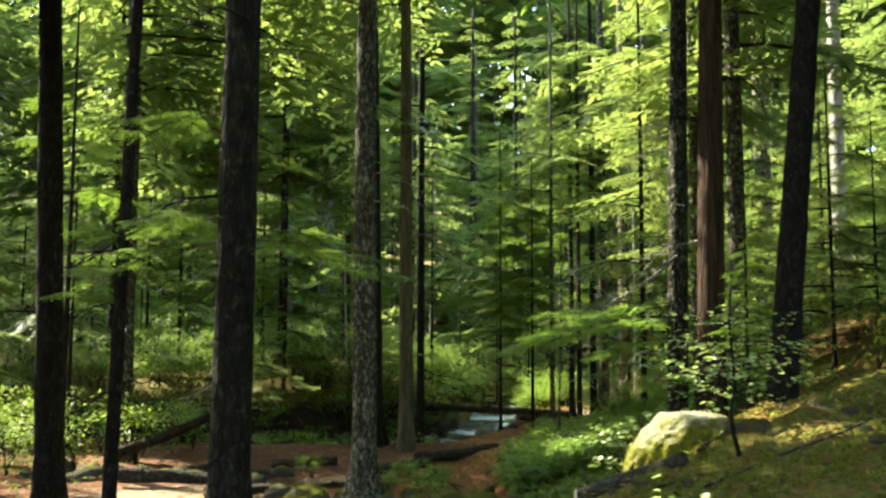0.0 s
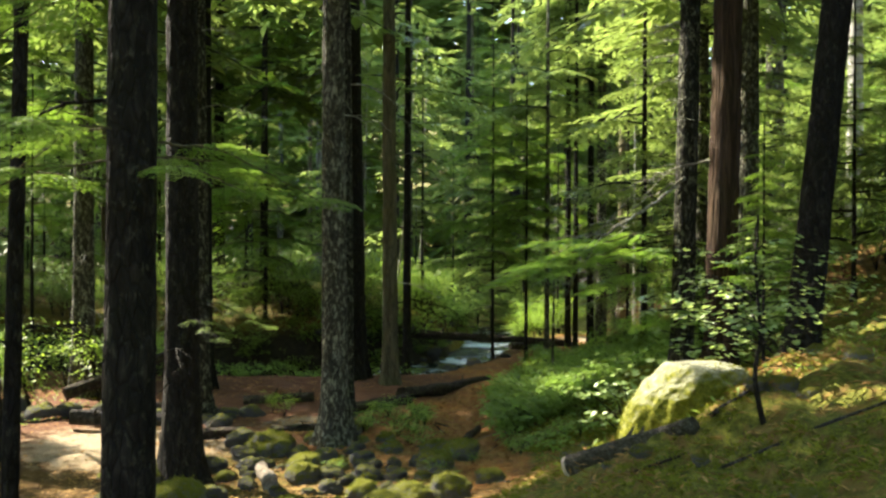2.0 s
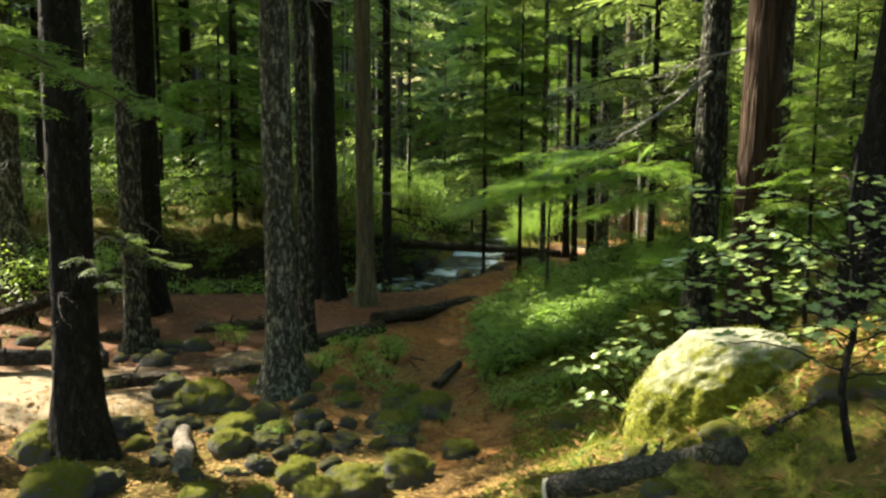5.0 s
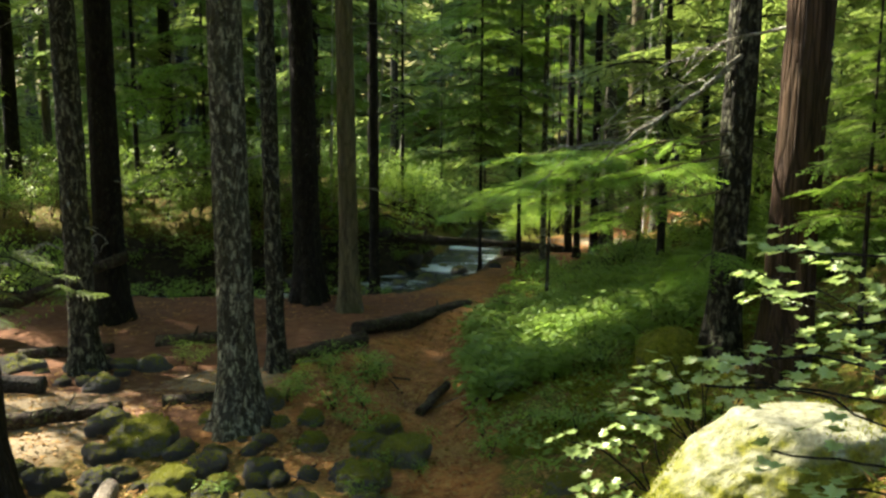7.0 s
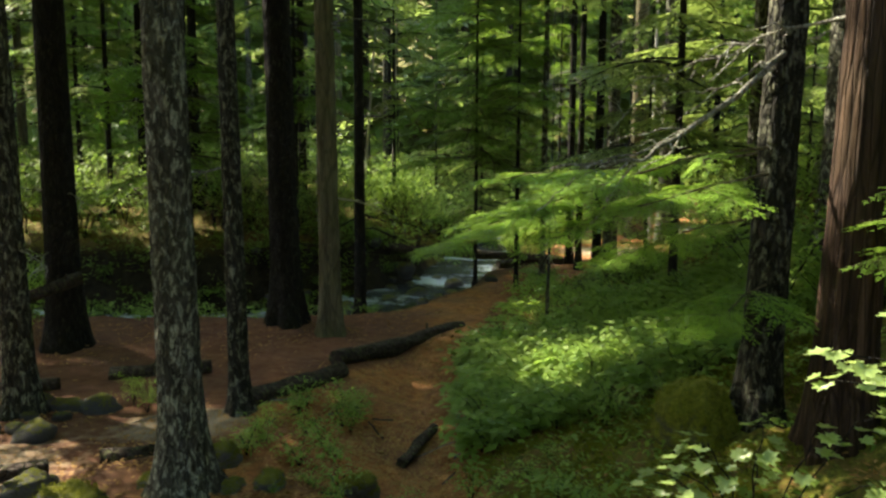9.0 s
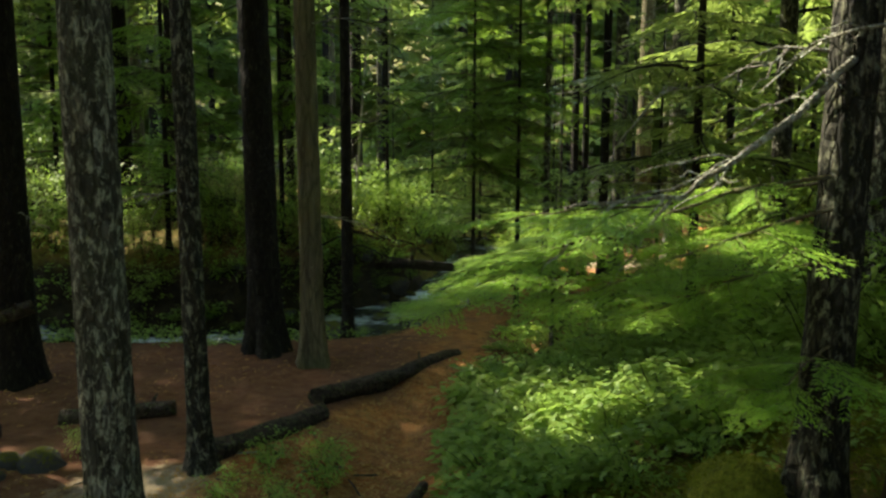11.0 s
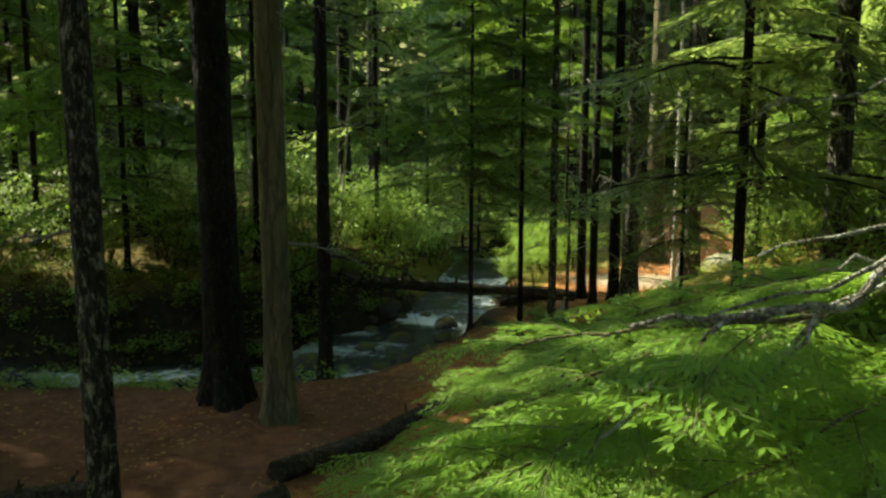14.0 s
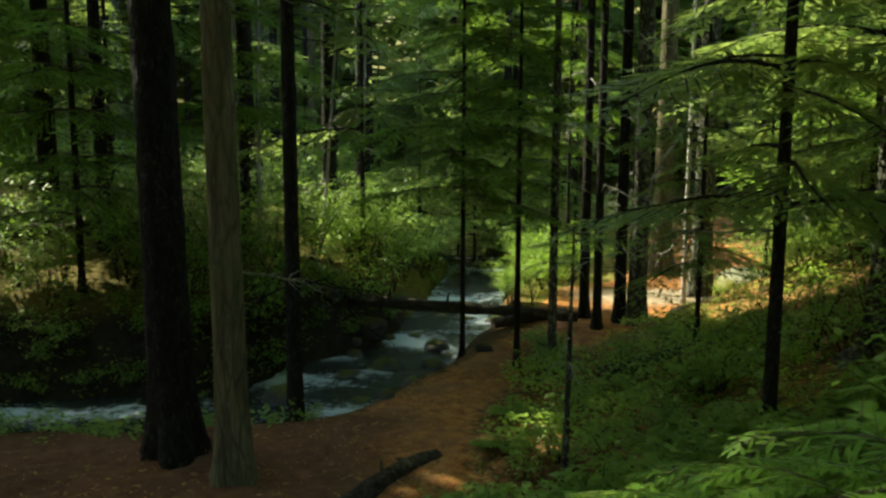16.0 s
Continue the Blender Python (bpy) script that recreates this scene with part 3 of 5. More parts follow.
def trunk_mesh(seed, d, H, lean=(0, 0), sway=0.0, mat=BARK_GREY, near=True, flare=0.55, sides=None):
    """A tapered trunk with a root flare; near ones have furrows in the mesh itself."""
    rng = np.random.default_rng(seed)
    if near:
        z = np.concatenate([np.arange(-0.35, 5.2, 0.035), np.linspace(5.3, H, 26)])
        sides = sides or 36
    else:
        z = np.concatenate([[-0.4, 0.0, 0.12, 0.3, 0.6], np.linspace(1.0, H, 12)])
        sides = sides or 10
    zz = np.maximum(z, 0)
    ph = rng.uniform(0, 6.28, 4)
    P = np.stack([lean[0] * zz + sway * np.sin(zz * 0.55 + ph[0]) - sway * math.sin(ph[0]),
                  lean[1] * zz + sway * np.sin(zz * 0.45 + ph[1]) - sway * math.sin(ph[1]), z], -1)
    r = 0.5 * d * (1 - 0.72 * (zz / H) ** 0.9) + 0.5 * d * flare * np.exp(-zz / (0.9 * d))
    r = np.maximum(r, 0.006)
    a = np.linspace(0, 2 * np.pi, sides, endpoint=False)
    lob = 1 + (0.16 * np.cos(3 * a + ph[2]) + 0.12 * np.cos(5 * a + ph[3]) + 0.06 * np.cos(8 * a))[None] * np.exp(-zz / (1.3 * d))[:, None] * (flare > 0.2)
    R = r[:, None] * lob * (1 + 0.02 * np.cos(2 * a + ph[1])[None])
    if near:
        off = seed * 3.7
        ca, sa = np.cos(a), np.sin(a)
        for i, h in enumerate(z):
            if h > 5.2:
                break
            for j in range(sides):
                v = Vector((ca[j] * 3.2 + off, sa[j] * 3.2, h * 2.1))
                q = abs(noise.noise(v)) * 1.0 + 0.5 * noise.noise(v * 2.6) + 0.22 * noise.noise(Vector((ca[j] * 9 + off, sa[j] * 9, h * 14)))
                R[i, j] += d * 0.042 * (q - 0.3)
    V, F = tube(P, R, sides, closed=True)
    return mesh("trunk", V, F, [mat], smooth=True), P


def dead_branches(rng, P, zlo, zhi, n, length, mat=DEADWOOD, toward=None, thick=0.011):
    """Bare, crooked, lichen-grey branches with fine twigs; one mesh for each."""
    out = []
    for _ in range(n):
        h = rng.uniform(zlo, zhi)
        c = np.array([np.interp(h, P[:, 2], P[:, 0]), np.interp(h, P[:, 2], P[:, 1]), h])
        yaw = rng.uniform(0, 6.28) if toward is None else toward + rng.normal(0, 0.35)
        L = length * rng.uniform(0.45, 1.15)
        Vs, Fs, k = [], [], 0
        lines = [(c, yaw, L, thick * (0.6 + 0.5 * L), rng.uniform(-0.15, 0.2))]
        for q in range(int(4 + 5 * L)):
            lines.append((None, yaw + rng.choice([-1, 1]) * rng.uniform(0.5, 1.2), L * rng.uniform(0.15, 0.42), thick * 0.45, rng.uniform(-0.4, 0.25)))
        main = None
        for st, yw, ln, th, rise in lines:
            if st is None:
                st = main[rng.integers(2, len(main))]
            m = 7
            q = np.linspace(0, 1, m)
            wig = np.cumsum(rng.normal(0, 0.05, (m, 3)), 0) * ln
            wig -= wig[0]
            line = st + np.stack([np.cos(yw) * q * ln, np.sin(yw) * q * ln, rise * ln * q - 0.35 * ln * q * q], -1) + wig
            if main is None:
                main = line
            V, F = tube(line, np.linspace(th, th * 0.25, m), 4, closed=False)
            Vs.append(V)
            Fs.append(F[0] + k)
            k += len(V)
        out.append(mesh("dead_branch", np.vstack(Vs), np.vstack(Fs), [mat], smooth=True))
    return out


def conifer_crown(rng, P, base, zlo, H, kinds, reach, step, per, leafmat, wood=BARK_DARK, keep=1.0):
    """Whorls of drooping boughs from zlo up to the tip."""
    cr = Crown()
    z = zlo
    while z < H - 0.1:
        f = (z - zlo) / max(H - zlo, 0.1)
        ln = reach * ((1 - f) ** 0.75 * 0.95 + 0.10)
        yaw0 = rng.uniform(0, 6.28)
        for q in range(per):
            if rng.uniform() > keep:
                continue
            yaw = yaw0 + q * 6.283 / per + rng.normal(0, 0.3)
            h = z + rng.uniform(-0.5, 0.5) * step
            c = np.array([np.interp(h, P[:, 2], P[:, 0]), np.interp(h, P[:, 2], P[:, 1]), h])
            size, roll, which = rng.uniform(0.75, 1.15), rng.normal(0, 0.2), rng.integers(12)
            tip = c + base + np.array([math.cos(yaw), math.sin(yaw), -0.18]) * ln * size
            if not shaded(c + base, tip):
                continue
            pick = WOODB if h + base[2] > 12 else FARB if h + base[2] > (11 if base[1] < 11 and kinds is not FARB else 8.5) else kinds
            cr.bough(pick[which % len(pick)], c, yaw, ln / 1.5 * size, roll)
        z += step * rng.uniform(0.7, 1.3)
    return cr


def tree(x, y, d, H, zlo, reach, mat, label, kinds=COARSE, step=0.55, per=4, near=False, lean=(0, 0), sway=0.0, seed=1, leafmat=None,
         dead=0, dead_z=(0.8, 4.5), dead_len=0.8, toward=None, keep=1.0, extra=None, name="conifer_tree", group="forest trees", flare=0.55, dead_mat=None):
    rng = np.random.default_rng(seed)
    z = ground_at(x, y) - 0.03
    e = thing(name, x, y, z, label, "tree", group)
    me, P = trunk_mesh(seed, d, H, lean, sway, mat, near, flare)
    tr = part("trunk", me, e)
    cr = conifer_crown(rng, P, np.array([x, y, z]), zlo, H, kinds, reach, step, per, leafmat or NEEDLE, keep=keep)
    if extra:
        extra(cr, P, rng, np.array([x, y, z]))
    if cr.V:
        part("crown", cr.mesh("crown", leafmat or NEEDLE, BARK_OLIVE if leafmat in (NEEDLE_FRESH, NEEDLE_BRIGHT) else BARK_DARK), e)
    for me in dead_branches(rng, P, dead_z[0], dead_z[1], dead, dead_len, dead_mat or DEADWOOD, toward):
        part("dead_branch", me, tr)
    return e, P


GREY = "tall lichen-flecked grey conifer"
DARK = "tall dark-barked conifer"


def limbs_at(rows, reach=0.5, gap=0.085):
    """Low layered boughs: each row is the line of a limb in the world; flat lacy sprays leave it on both sides."""
    def put(cr, P, rng, base):
        for line in rows:
            L = np.array(line) - base
            f = np.linspace(0, len(L) - 1, 16)
            Q = np.stack([np.interp(f, np.arange(len(L)), L[:, i]) for i in range(3)], -1) + np.cumsum(rng.normal(0, 0.004, (16, 3)), 0)
            run = np.concatenate([[0], np.cumsum(np.linalg.norm(np.diff(Q, axis=0), axis=1))])
            V, F = tube(Q, np.linspace(0.004 + 0.003 * run[-1], 0.002, 16), 5, closed=False)
            cr.add(V, F, 1)
            s, side = 0.22 * run[-1], 1
            while s < run[-1]:
                p = np.array([np.interp(s, run, Q[:, i]) for i in range(3)])
                k = min(15, int(np.searchsorted(run, s)))
                yaw = math.atan2(Q[k, 1] - Q[k - 1, 1], Q[k, 0] - Q[k - 1, 0])
                ln = reach * (1.05 - 0.6 * s / run[-1]) * rng.uniform(0.55, 1.15)
                if rng.uniform() < 0.9:
                    cr.bough(LACE[rng.integers(len(LACE))], p, yaw + side * rng.uniform(0.55, 1.15), ln / 0.6, rng.normal(0, 0.16))
                side = -side
                s += gap * rng.uniform(0.6, 1.4)
            cr.bough(LACE[rng.integers(len(LACE))], Q[-2], math.atan2(Q[-1, 1] - Q[-4, 1], Q[-1, 0] - Q[-4, 0]), reach * 0.45 / 0.6, 0.0)
    return put


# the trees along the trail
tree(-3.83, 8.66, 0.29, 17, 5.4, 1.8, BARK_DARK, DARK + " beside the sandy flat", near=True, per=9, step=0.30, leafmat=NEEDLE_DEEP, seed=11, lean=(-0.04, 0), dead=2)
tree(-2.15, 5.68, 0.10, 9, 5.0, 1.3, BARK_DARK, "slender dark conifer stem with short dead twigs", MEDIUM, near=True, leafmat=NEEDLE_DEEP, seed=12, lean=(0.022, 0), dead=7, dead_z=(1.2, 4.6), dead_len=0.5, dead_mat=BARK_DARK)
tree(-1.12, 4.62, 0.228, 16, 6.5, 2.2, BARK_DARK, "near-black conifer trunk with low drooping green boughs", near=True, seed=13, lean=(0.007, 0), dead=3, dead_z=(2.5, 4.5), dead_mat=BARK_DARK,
     leafmat=NEEDLE_FRESH, extra=limbs_at([
         [(-1.08, 4.64, 2.42), (-0.75, 4.72, 2.40), (-0.32, 4.78, 2.16)], [(-1.10, 4.66, 2.36), (-0.80, 4.95, 2.36), (-0.48, 5.25, 2.20)],
         [(-1.14, 4.66, 2.40), (-1.25, 5.05, 2.40), (-1.30, 5.45, 2.25)], [(-1.18, 4.62, 2.34), (-1.55, 4.60, 2.30), (-1.95, 4.52, 2.06)],
         [(-1.16, 4.64, 2.48), (-1.50, 4.90, 2.48), (-1.85, 5.10, 2.30)], [(-1.14, 4.56, 2.46), (-1.40, 4.28, 2.46), (-1.65, 4.05, 2.34)],
         [(-1.08, 4.58, 2.30), (-0.80, 4.42, 2.30), (-0.52, 4.34, 2.16)], [(-1.12, 4.60, 3.05), (-1.50, 4.75, 3.02), (-1.85, 4.85, 2.88)]], 0.42))
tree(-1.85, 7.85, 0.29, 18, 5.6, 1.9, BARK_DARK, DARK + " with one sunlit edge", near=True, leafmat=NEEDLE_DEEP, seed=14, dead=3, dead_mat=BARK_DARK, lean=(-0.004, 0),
     flare=0.9, per=8, step=0.32, extra=limbs_at([[(-1.78, 7.80, 1.56), (-1.50, 7.72, 1.52), (-1.18, 7.68, 1.34)], [(-1.80, 7.75, 1.42), (-1.62, 7.50, 1.40), (-1.42, 7.36, 1.28)]], 0.34))
tree(-2.56, 10.90, 0.235, 19, 5.9, 2.5, BARK_LICHEN, GREY + " above root-crossed earth", near=True, seed=15, per=6, step=0.42, dead=5, lean=(-0.012, 0))
tree(-3.20, 13.20, 0.36, 18, 5.5, 2.4, BARK_DARK, DARK + " near the stream", seed=16, dead=3)
tree(-4.60, 12.60, 0.30, 18, 5.2, 2.3, BARK_GREY, GREY + " among sunny shrubs", seed=17, dead=4, near=True, per=6, step=0.42)
tree(-0.82, 9.30, 0.255, 20, 7.0, 2.4, BARK_GREY, GREY + ", mossy at its roots beside the trail", near=True, keep=0.35, seed=18, dead=2, dead_z=(3, 5), sway=0.02, flare=0.95)
tree(-0.885, 10.97, 0.16, 15, 6.0, 1.8, BARK_LICHEN, "slim conifer with flaking, lichen-spotted grey bark", near=True, keep=0.35, seed=19, dead=3, lean=(-0.008, 0))
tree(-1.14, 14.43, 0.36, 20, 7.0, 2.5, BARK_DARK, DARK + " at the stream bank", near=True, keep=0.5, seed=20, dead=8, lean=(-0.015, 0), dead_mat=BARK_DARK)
tree(-0.57, 13.99, 0.25, 18, 6.8, 2.2, BARK_OLIVE, "smooth olive-brown conifer trunk at the trail's edge", near=True, keep=0.5, seed=21, dead=3, lean=(-0.008, 0))
tree(-0.39, 15.57, 0.15, 14, 5.0, 1.7, BARK_DARK, "slim dark conifer trunk beside the stream", near=True, seed=22, dead=8, dead_mat=BARK_DARK)
tree(2.40, 8.97, 0.225, 16, 5.0, 2.0, BARK_LICHEN, "dark lichen-edged conifer hung with dead twigs and low green boughs", near=True, keep=0.3, seed=23, lean=(0.02, 0), dead=10, dead_z=(1.7, 4.8), dead_len=0.65, toward=3.75,
     extra=limbs_at([
         [(2.38, 8.93, 2.15), (1.90, 8.75, 2.12), (1.40, 8.55, 1.98), (0.95, 8.45, 1.80), (0.68, 8.58, 1.66)],
         [(2.36, 8.98, 2.12), (1.90, 9.10, 2.05), (1.40, 9.15, 1.93), (0.92, 9.08, 1.74)],
         [(2.38, 8.90, 2.02), (1.90, 8.56, 1.95), (1.50, 8.32, 1.86), (1.10, 8.16, 1.74)],
         [(1.60, 8.48, 2.07), (1.25, 8.45, 2.05), (0.98, 8.50, 1.98)], [(2.36, 8.92, 1.80), (1.95, 8.85, 1.74), (1.55, 8.75, 1.60)],
         [(1.45, 8.52, 1.97), (1.05, 8.34, 1.84), (0.76, 8.28, 1.70)], [(1.35, 8.78, 1.92), (0.96, 8.80, 1.76), (0.72, 8.82, 1.62)],
         [(2.36, 8.86, 1.45), (2.15, 8.62, 1.42), (1.95, 8.45, 1.30)]], 0.50, 0.048),
     leafmat=NEEDLE_BRIGHT)
tree(2.55, 8.35, 0.275, 20, 7.0, 2.4, BARK_RED, "stout cedar with fibrous red-brown bark", near=True, keep=0.75, seed=24, lean=(0.02, 0), dead=3, dead_z=(1.5, 4.5), flare=0.4)
tree(4.03, 11.83, 0.27, 18, 4.4, 2.4, BARK_GREY, GREY + " on the slope", seed=25, dead=4)
tree(2.86, 7.45, 0.245, 17, 6.5, 2.3, BARK_DARK, "dark leaning conifer trunk on the mossy bank", near=True, keep=0.8, seed=26, lean=(0.105, 0.02), dead=3)
tree(8.54, 18.53, 0.34, 20, 9.5, 2.4, BARK_PALE, "pale sunlit conifer trunk with short dead branches", seed=27, dead=9, dead_z=(0.6, 8))
tree(6.45, 17.33, 0.40, 20, 7.5, 2.5, BARK_GREY, GREY + " on the slope", seed=28, dead=5)
tree(3.36, 19.48, 0.17, 16, 6.0, 1.7, BARK_DARK, "slim dark conifer beside a thicker one at the trail", seed=29, dead=4)
tree(3.57, 19.35, 0.25, 18, 7.0, 2.0, BARK_GREY, GREY + " at the bend of the trail", seed=30, dead=4, near=True)
tree(2.92, 19.75, 0.14, 14, 5.5, 1.5, BARK_DARK, "slim dark conifer stem by the trail", seed=31, dead=5)
tree(3.00, 19.18, 0.125, 13, 5.0, 1.4, BARK_DARK, "slim dark conifer stem by the trail", seed=32, dead=5)
tree(1.19, 17.92, 0.07, 6.5, 2.1, 1.5, BARK_DARK, "young hemlock with drooping layered boughs by the stream", MEDIUM, step=0.30, leafmat=NEEDLE_FRESH, seed=33, name="young_hemlock", group="young hemlocks")
tree(1.78, 17.30, 0.075, 5.5, 2.5, 1.1, BARK_DARK, "young hemlock with drooping layered boughs by the trail", MEDIUM, step=0.34, leafmat=NEEDLE_FRESH, seed=34, name="young_hemlock", group="young hemlocks")
tree(2.19, 17.45, 0.11, 11, 4.6, 1.6, BARK_GREY, "thin lichen-spotted conifer with dead twigs", MEDIUM, seed=35, dead=14, dead_z=(1.0, 4.5), dead_len=0.6)
tree(5.03, 21.42, 0.34, 19, 7.0, 2.2, BARK_GREY, GREY + " beyond the sunny trail", seed=36, dead=3)
tree(4.60, 20.83, 0.08, 7.5, 6.5, 0.6, BARK_PALE, "thin bleached dead stem beside the trail", seed=37, dead=5, dead_len=0.5, name="dead_tree", group="dead stems")
tree(4.91, 23.48, 0.36, 19, 7.0, 2.2, BARK_OLIVE, "straight brown conifer trunk beyond the trail", seed=38)
tree(3.05, 13.25, 0.10, 8, 1.7, 1.4, BARK_DARK, "thin dark conifer on the brushy slope", MEDIUM, seed=39, dead=5)
tree(4.09, 13.96, 0.21, 15, 2.4, 2.0, BARK_GREY, GREY + " on the brushy slope", MEDIUM, seed=40, dead=6)
tree(1.83, 13.80, 0.055, 1.9, 1.75, 0.3, BARK_GREY, "thin sapling stem among the undergrowth", MEDIUM, step=0.25, seed=41, dead=3, dead_z=(0.7, 1.7), dead_len=0.3, sway=0.03, name="young_hemlock", group="young hemlocks", flare=0.1)

tree(-3.60, 19.50, 0.20, 14, 4.5, 2.4, BARK_DARK, DARK + " on the far bank", seed=44, dead=5, per=5, step=0.45)
tree(-4.90, 20.80, 0.30, 15, 4.5, 2.6, BARK_DARK, DARK + " on the far bank", seed=45, dead=5, per=5, step=0.45)
tree(-1.90, 20.40, 0.15, 13, 4.0, 2.2, BARK_DARK, DARK + " on the far bank", seed=46, dead=5, per=5, step=0.45)

# the leftmost of these stand out of view, added to shade the flat
for _i, (_x, _y) in enumerate(((-11.2, 12.4), (-10.4, 18.9), (-7.4, 19.6), (-9.8, 14.6), (-1.0, 22.9), (-2.7, 24.3))):
    tree(_x, _y, 0.28, 14, 4.0, 2.7, BARK_DARK, DARK + " near the stream", FARB, seed=60 + _i, per=5, step=0.42, leafmat=NEEDLE_DEEP)

tree(3.15, 23.1, 0.07, 7.5, 1.2, 1.5, BARK_DARK, "young hemlock with pale sunlit boughs behind the trail", MEDIUM, step=0.34, seed=48, name="young_hemlock", group="young hemlocks", leafmat=NEEDLE_FRESH)
tree(2.35, 23.9, 0.07, 7.0, 1.4, 1.4, BARK_DARK, "young hemlock with pale sunlit boughs behind the trail", MEDIUM, step=0.36, seed=49, name="young_hemlock", group="young hemlocks", leafmat=NEEDLE_FRESH)
for _i, (_x, _y, _h) in enumerate(((1.6, 25.6, 6.0), (0.5, 24.7, 5.0), (1.3, 27.6, 7.0), (2.4, 27.0, 6.5))):
    tree(_x, _y, 0.07, _h, 0.6, 1.5, BARK_DARK, "young hemlock over the upper stream", COARSE, step=0.42, seed=90 + _i, name="young_hemlock", group="young hemlocks")
for _i, (_x, _y, _h, _l) in enumerate(((-0.85, 20.7, 6.0, 0.08), (-0.35, 21.6, 6.5, 0.03), (-1.5, 19.4, 5.5, 0.02), (-2.3, 21.0, 6.0, -0.03))):
    tree(_x, _y, 0.055, _h, _h - 0.3, 0.3, BARK_PALE, "thin bleached dead stem on the far bank", seed=95 + _i, lean=(_l, 0), dead=6, dead_z=(1.0, 5.0), dead_len=0.45, name="dead_tree", group="dead stems", flare=0.2)
tree(2.76, 7.90, 0.035, 2.0, 0.8, 0.42, BARK_DARK, "small hemlock sapling between two large trunks", MEDIUM, step=0.13, per=5, seed=50, name="young_hemlock", group="young hemlocks", leafmat=NEEDLE_FRESH, flare=0.1)
tree(4.90, 18.00, 0.12, 12, 6.0, 1.8, BARK_DARK, "thin dark conifer below the brushy slope", seed=47, dead=4)

# the young trees of the middle distance: they fill the space between the trunks
_rs = np.random.default_rng(77)
PLACED = [(-3.83, 8.66), (-2.15, 5.68), (-1.1, 4.62), (-1.85, 7.85), (-2.54, 10.9), (-3.2, 13.2), (-4.6, 12.6), (-0.81, 9.3), (-0.9, 10.97), (-1.14, 14.43), (-0.57, 13.99),
          (-0.39, 15.57), (-3.6, 19.5), (-4.9, 20.8), (-1.9, 20.4), (-1.0, 22.9), (-2.7, 24.3), (2.44, 8.97), (2.62, 8.4), (4.03, 11.83), (2.92, 7.45), (8.54, 18.53), (6.45, 17.33), (3.36, 19.48), (3.57, 19.35), (1.19, 17.92), (5.03, 21.42), (4.91, 23.48), (4.09, 13.96), (3.15, 23.1), (2.35, 23.9)]


def free(x, y, gap, way=1.2):
    if any(math.hypot(x - a, y - b) < gap for a, b in PLACED):
        return False
    if float(along(TRAIL, np.array(x), np.array(y))[0]) < way or float(along(STREAM, np.array(x), np.array(y))[0]) < 1.3:
        return False
    # the camera's own lane
    return not (y < 9.5 and -1.2 < x - 0.11 * y < 1.6 and y > -2)


def scatter(n, xr, yr, gap, way=1.2, wedge=True):
    out = []
    tries = 0
    while len(out) < n and tries < n * 60:
        tries += 1
        x, y = _rs.uniform(*xr), _rs.uniform(*yr)
        if wedge and abs(x - 0.06 * y) > 0.60 * y + 2.0:
            continue
        if free(x, y, gap, way):
            PLACED.append((x, y))
            out.append((x, y))
    return out


for _i, (_x, _y) in enumerate(scatter(38, (-13, 13), (17.5, 31), 1.1, 1.5)):
    if 0.2 < _x < 3.6 and _y < 22.6:
        continue
    _h = _rs.uniform(4.0, 9.0)
    tree(_x, _y, 0.025 + 0.009 * _h, _h, _rs.uniform(0.9, 2.6), _rs.uniform(1.2, 1.9), BARK_DARK, "young hemlock with layered drooping boughs", MEDIUM if _y < 19.5 else COARSE,
         step=0.46, per=3, seed=200 + _i, name="young_hemlock", group="young hemlocks", leafmat=NEEDLE if _i % 3 else NEEDLE_FRESH)
for _i, (_x, _y) in enumerate(scatter(9, (3.4, 7.5), (10.5, 17), 0.9, 1.8)):
    _h = _rs.uniform(2.5, 6.0)
    tree(_x, _y, 0.03 + 0.008 * _h, _h, _rs.uniform(0.5, 1.3), _rs.uniform(1.0, 1.5), BARK_DARK, "young hemlock on the brushy slope", MEDIUM, step=0.36, per=3,
         seed=260 + _i, name="young_hemlock", group="young hemlocks", leafmat=NEEDLE_DEEP if _i % 2 else NEEDLE)
for _i, (_x, _y) in enumerate(scatter(8, (-9.0, -4.8), (9.5, 15.5), 0.9, 1.8)):
    _h = _rs.uniform(3.0, 7.0)
    tree(_x, _y, 0.03 + 0.008 * _h, _h, _rs.uniform(1.2, 2.2), _rs.uniform(1.1, 1.6), BARK_DARK, "young hemlock behind the sandy flat", MEDIUM, step=0.38, per=3,
         seed=280 + _i, name="young_hemlock", group="young hemlocks", leafmat=NEEDLE_FRESH if _i % 2 else NEEDLE)
# the dim wood right of the bank
for _i, (_x, _y) in enumerate(scatter(6, (5.2, 9.0), (6.0, 10.8), 1.2, 1.8, wedge=False)):
    tree(_x, _y, _rs.uniform(0.16, 0.34), _rs.uniform(12, 15), _rs.uniform(1.6, 2.8), _rs.uniform(1.9, 2.5), BARK_DARK, DARK + " in the dim wood above the bank",
         COARSE, step=0.55, per=4, seed=520 + _i, dead=2, dead_z=(1, 4), leafmat=NEEDLE_DEEP)
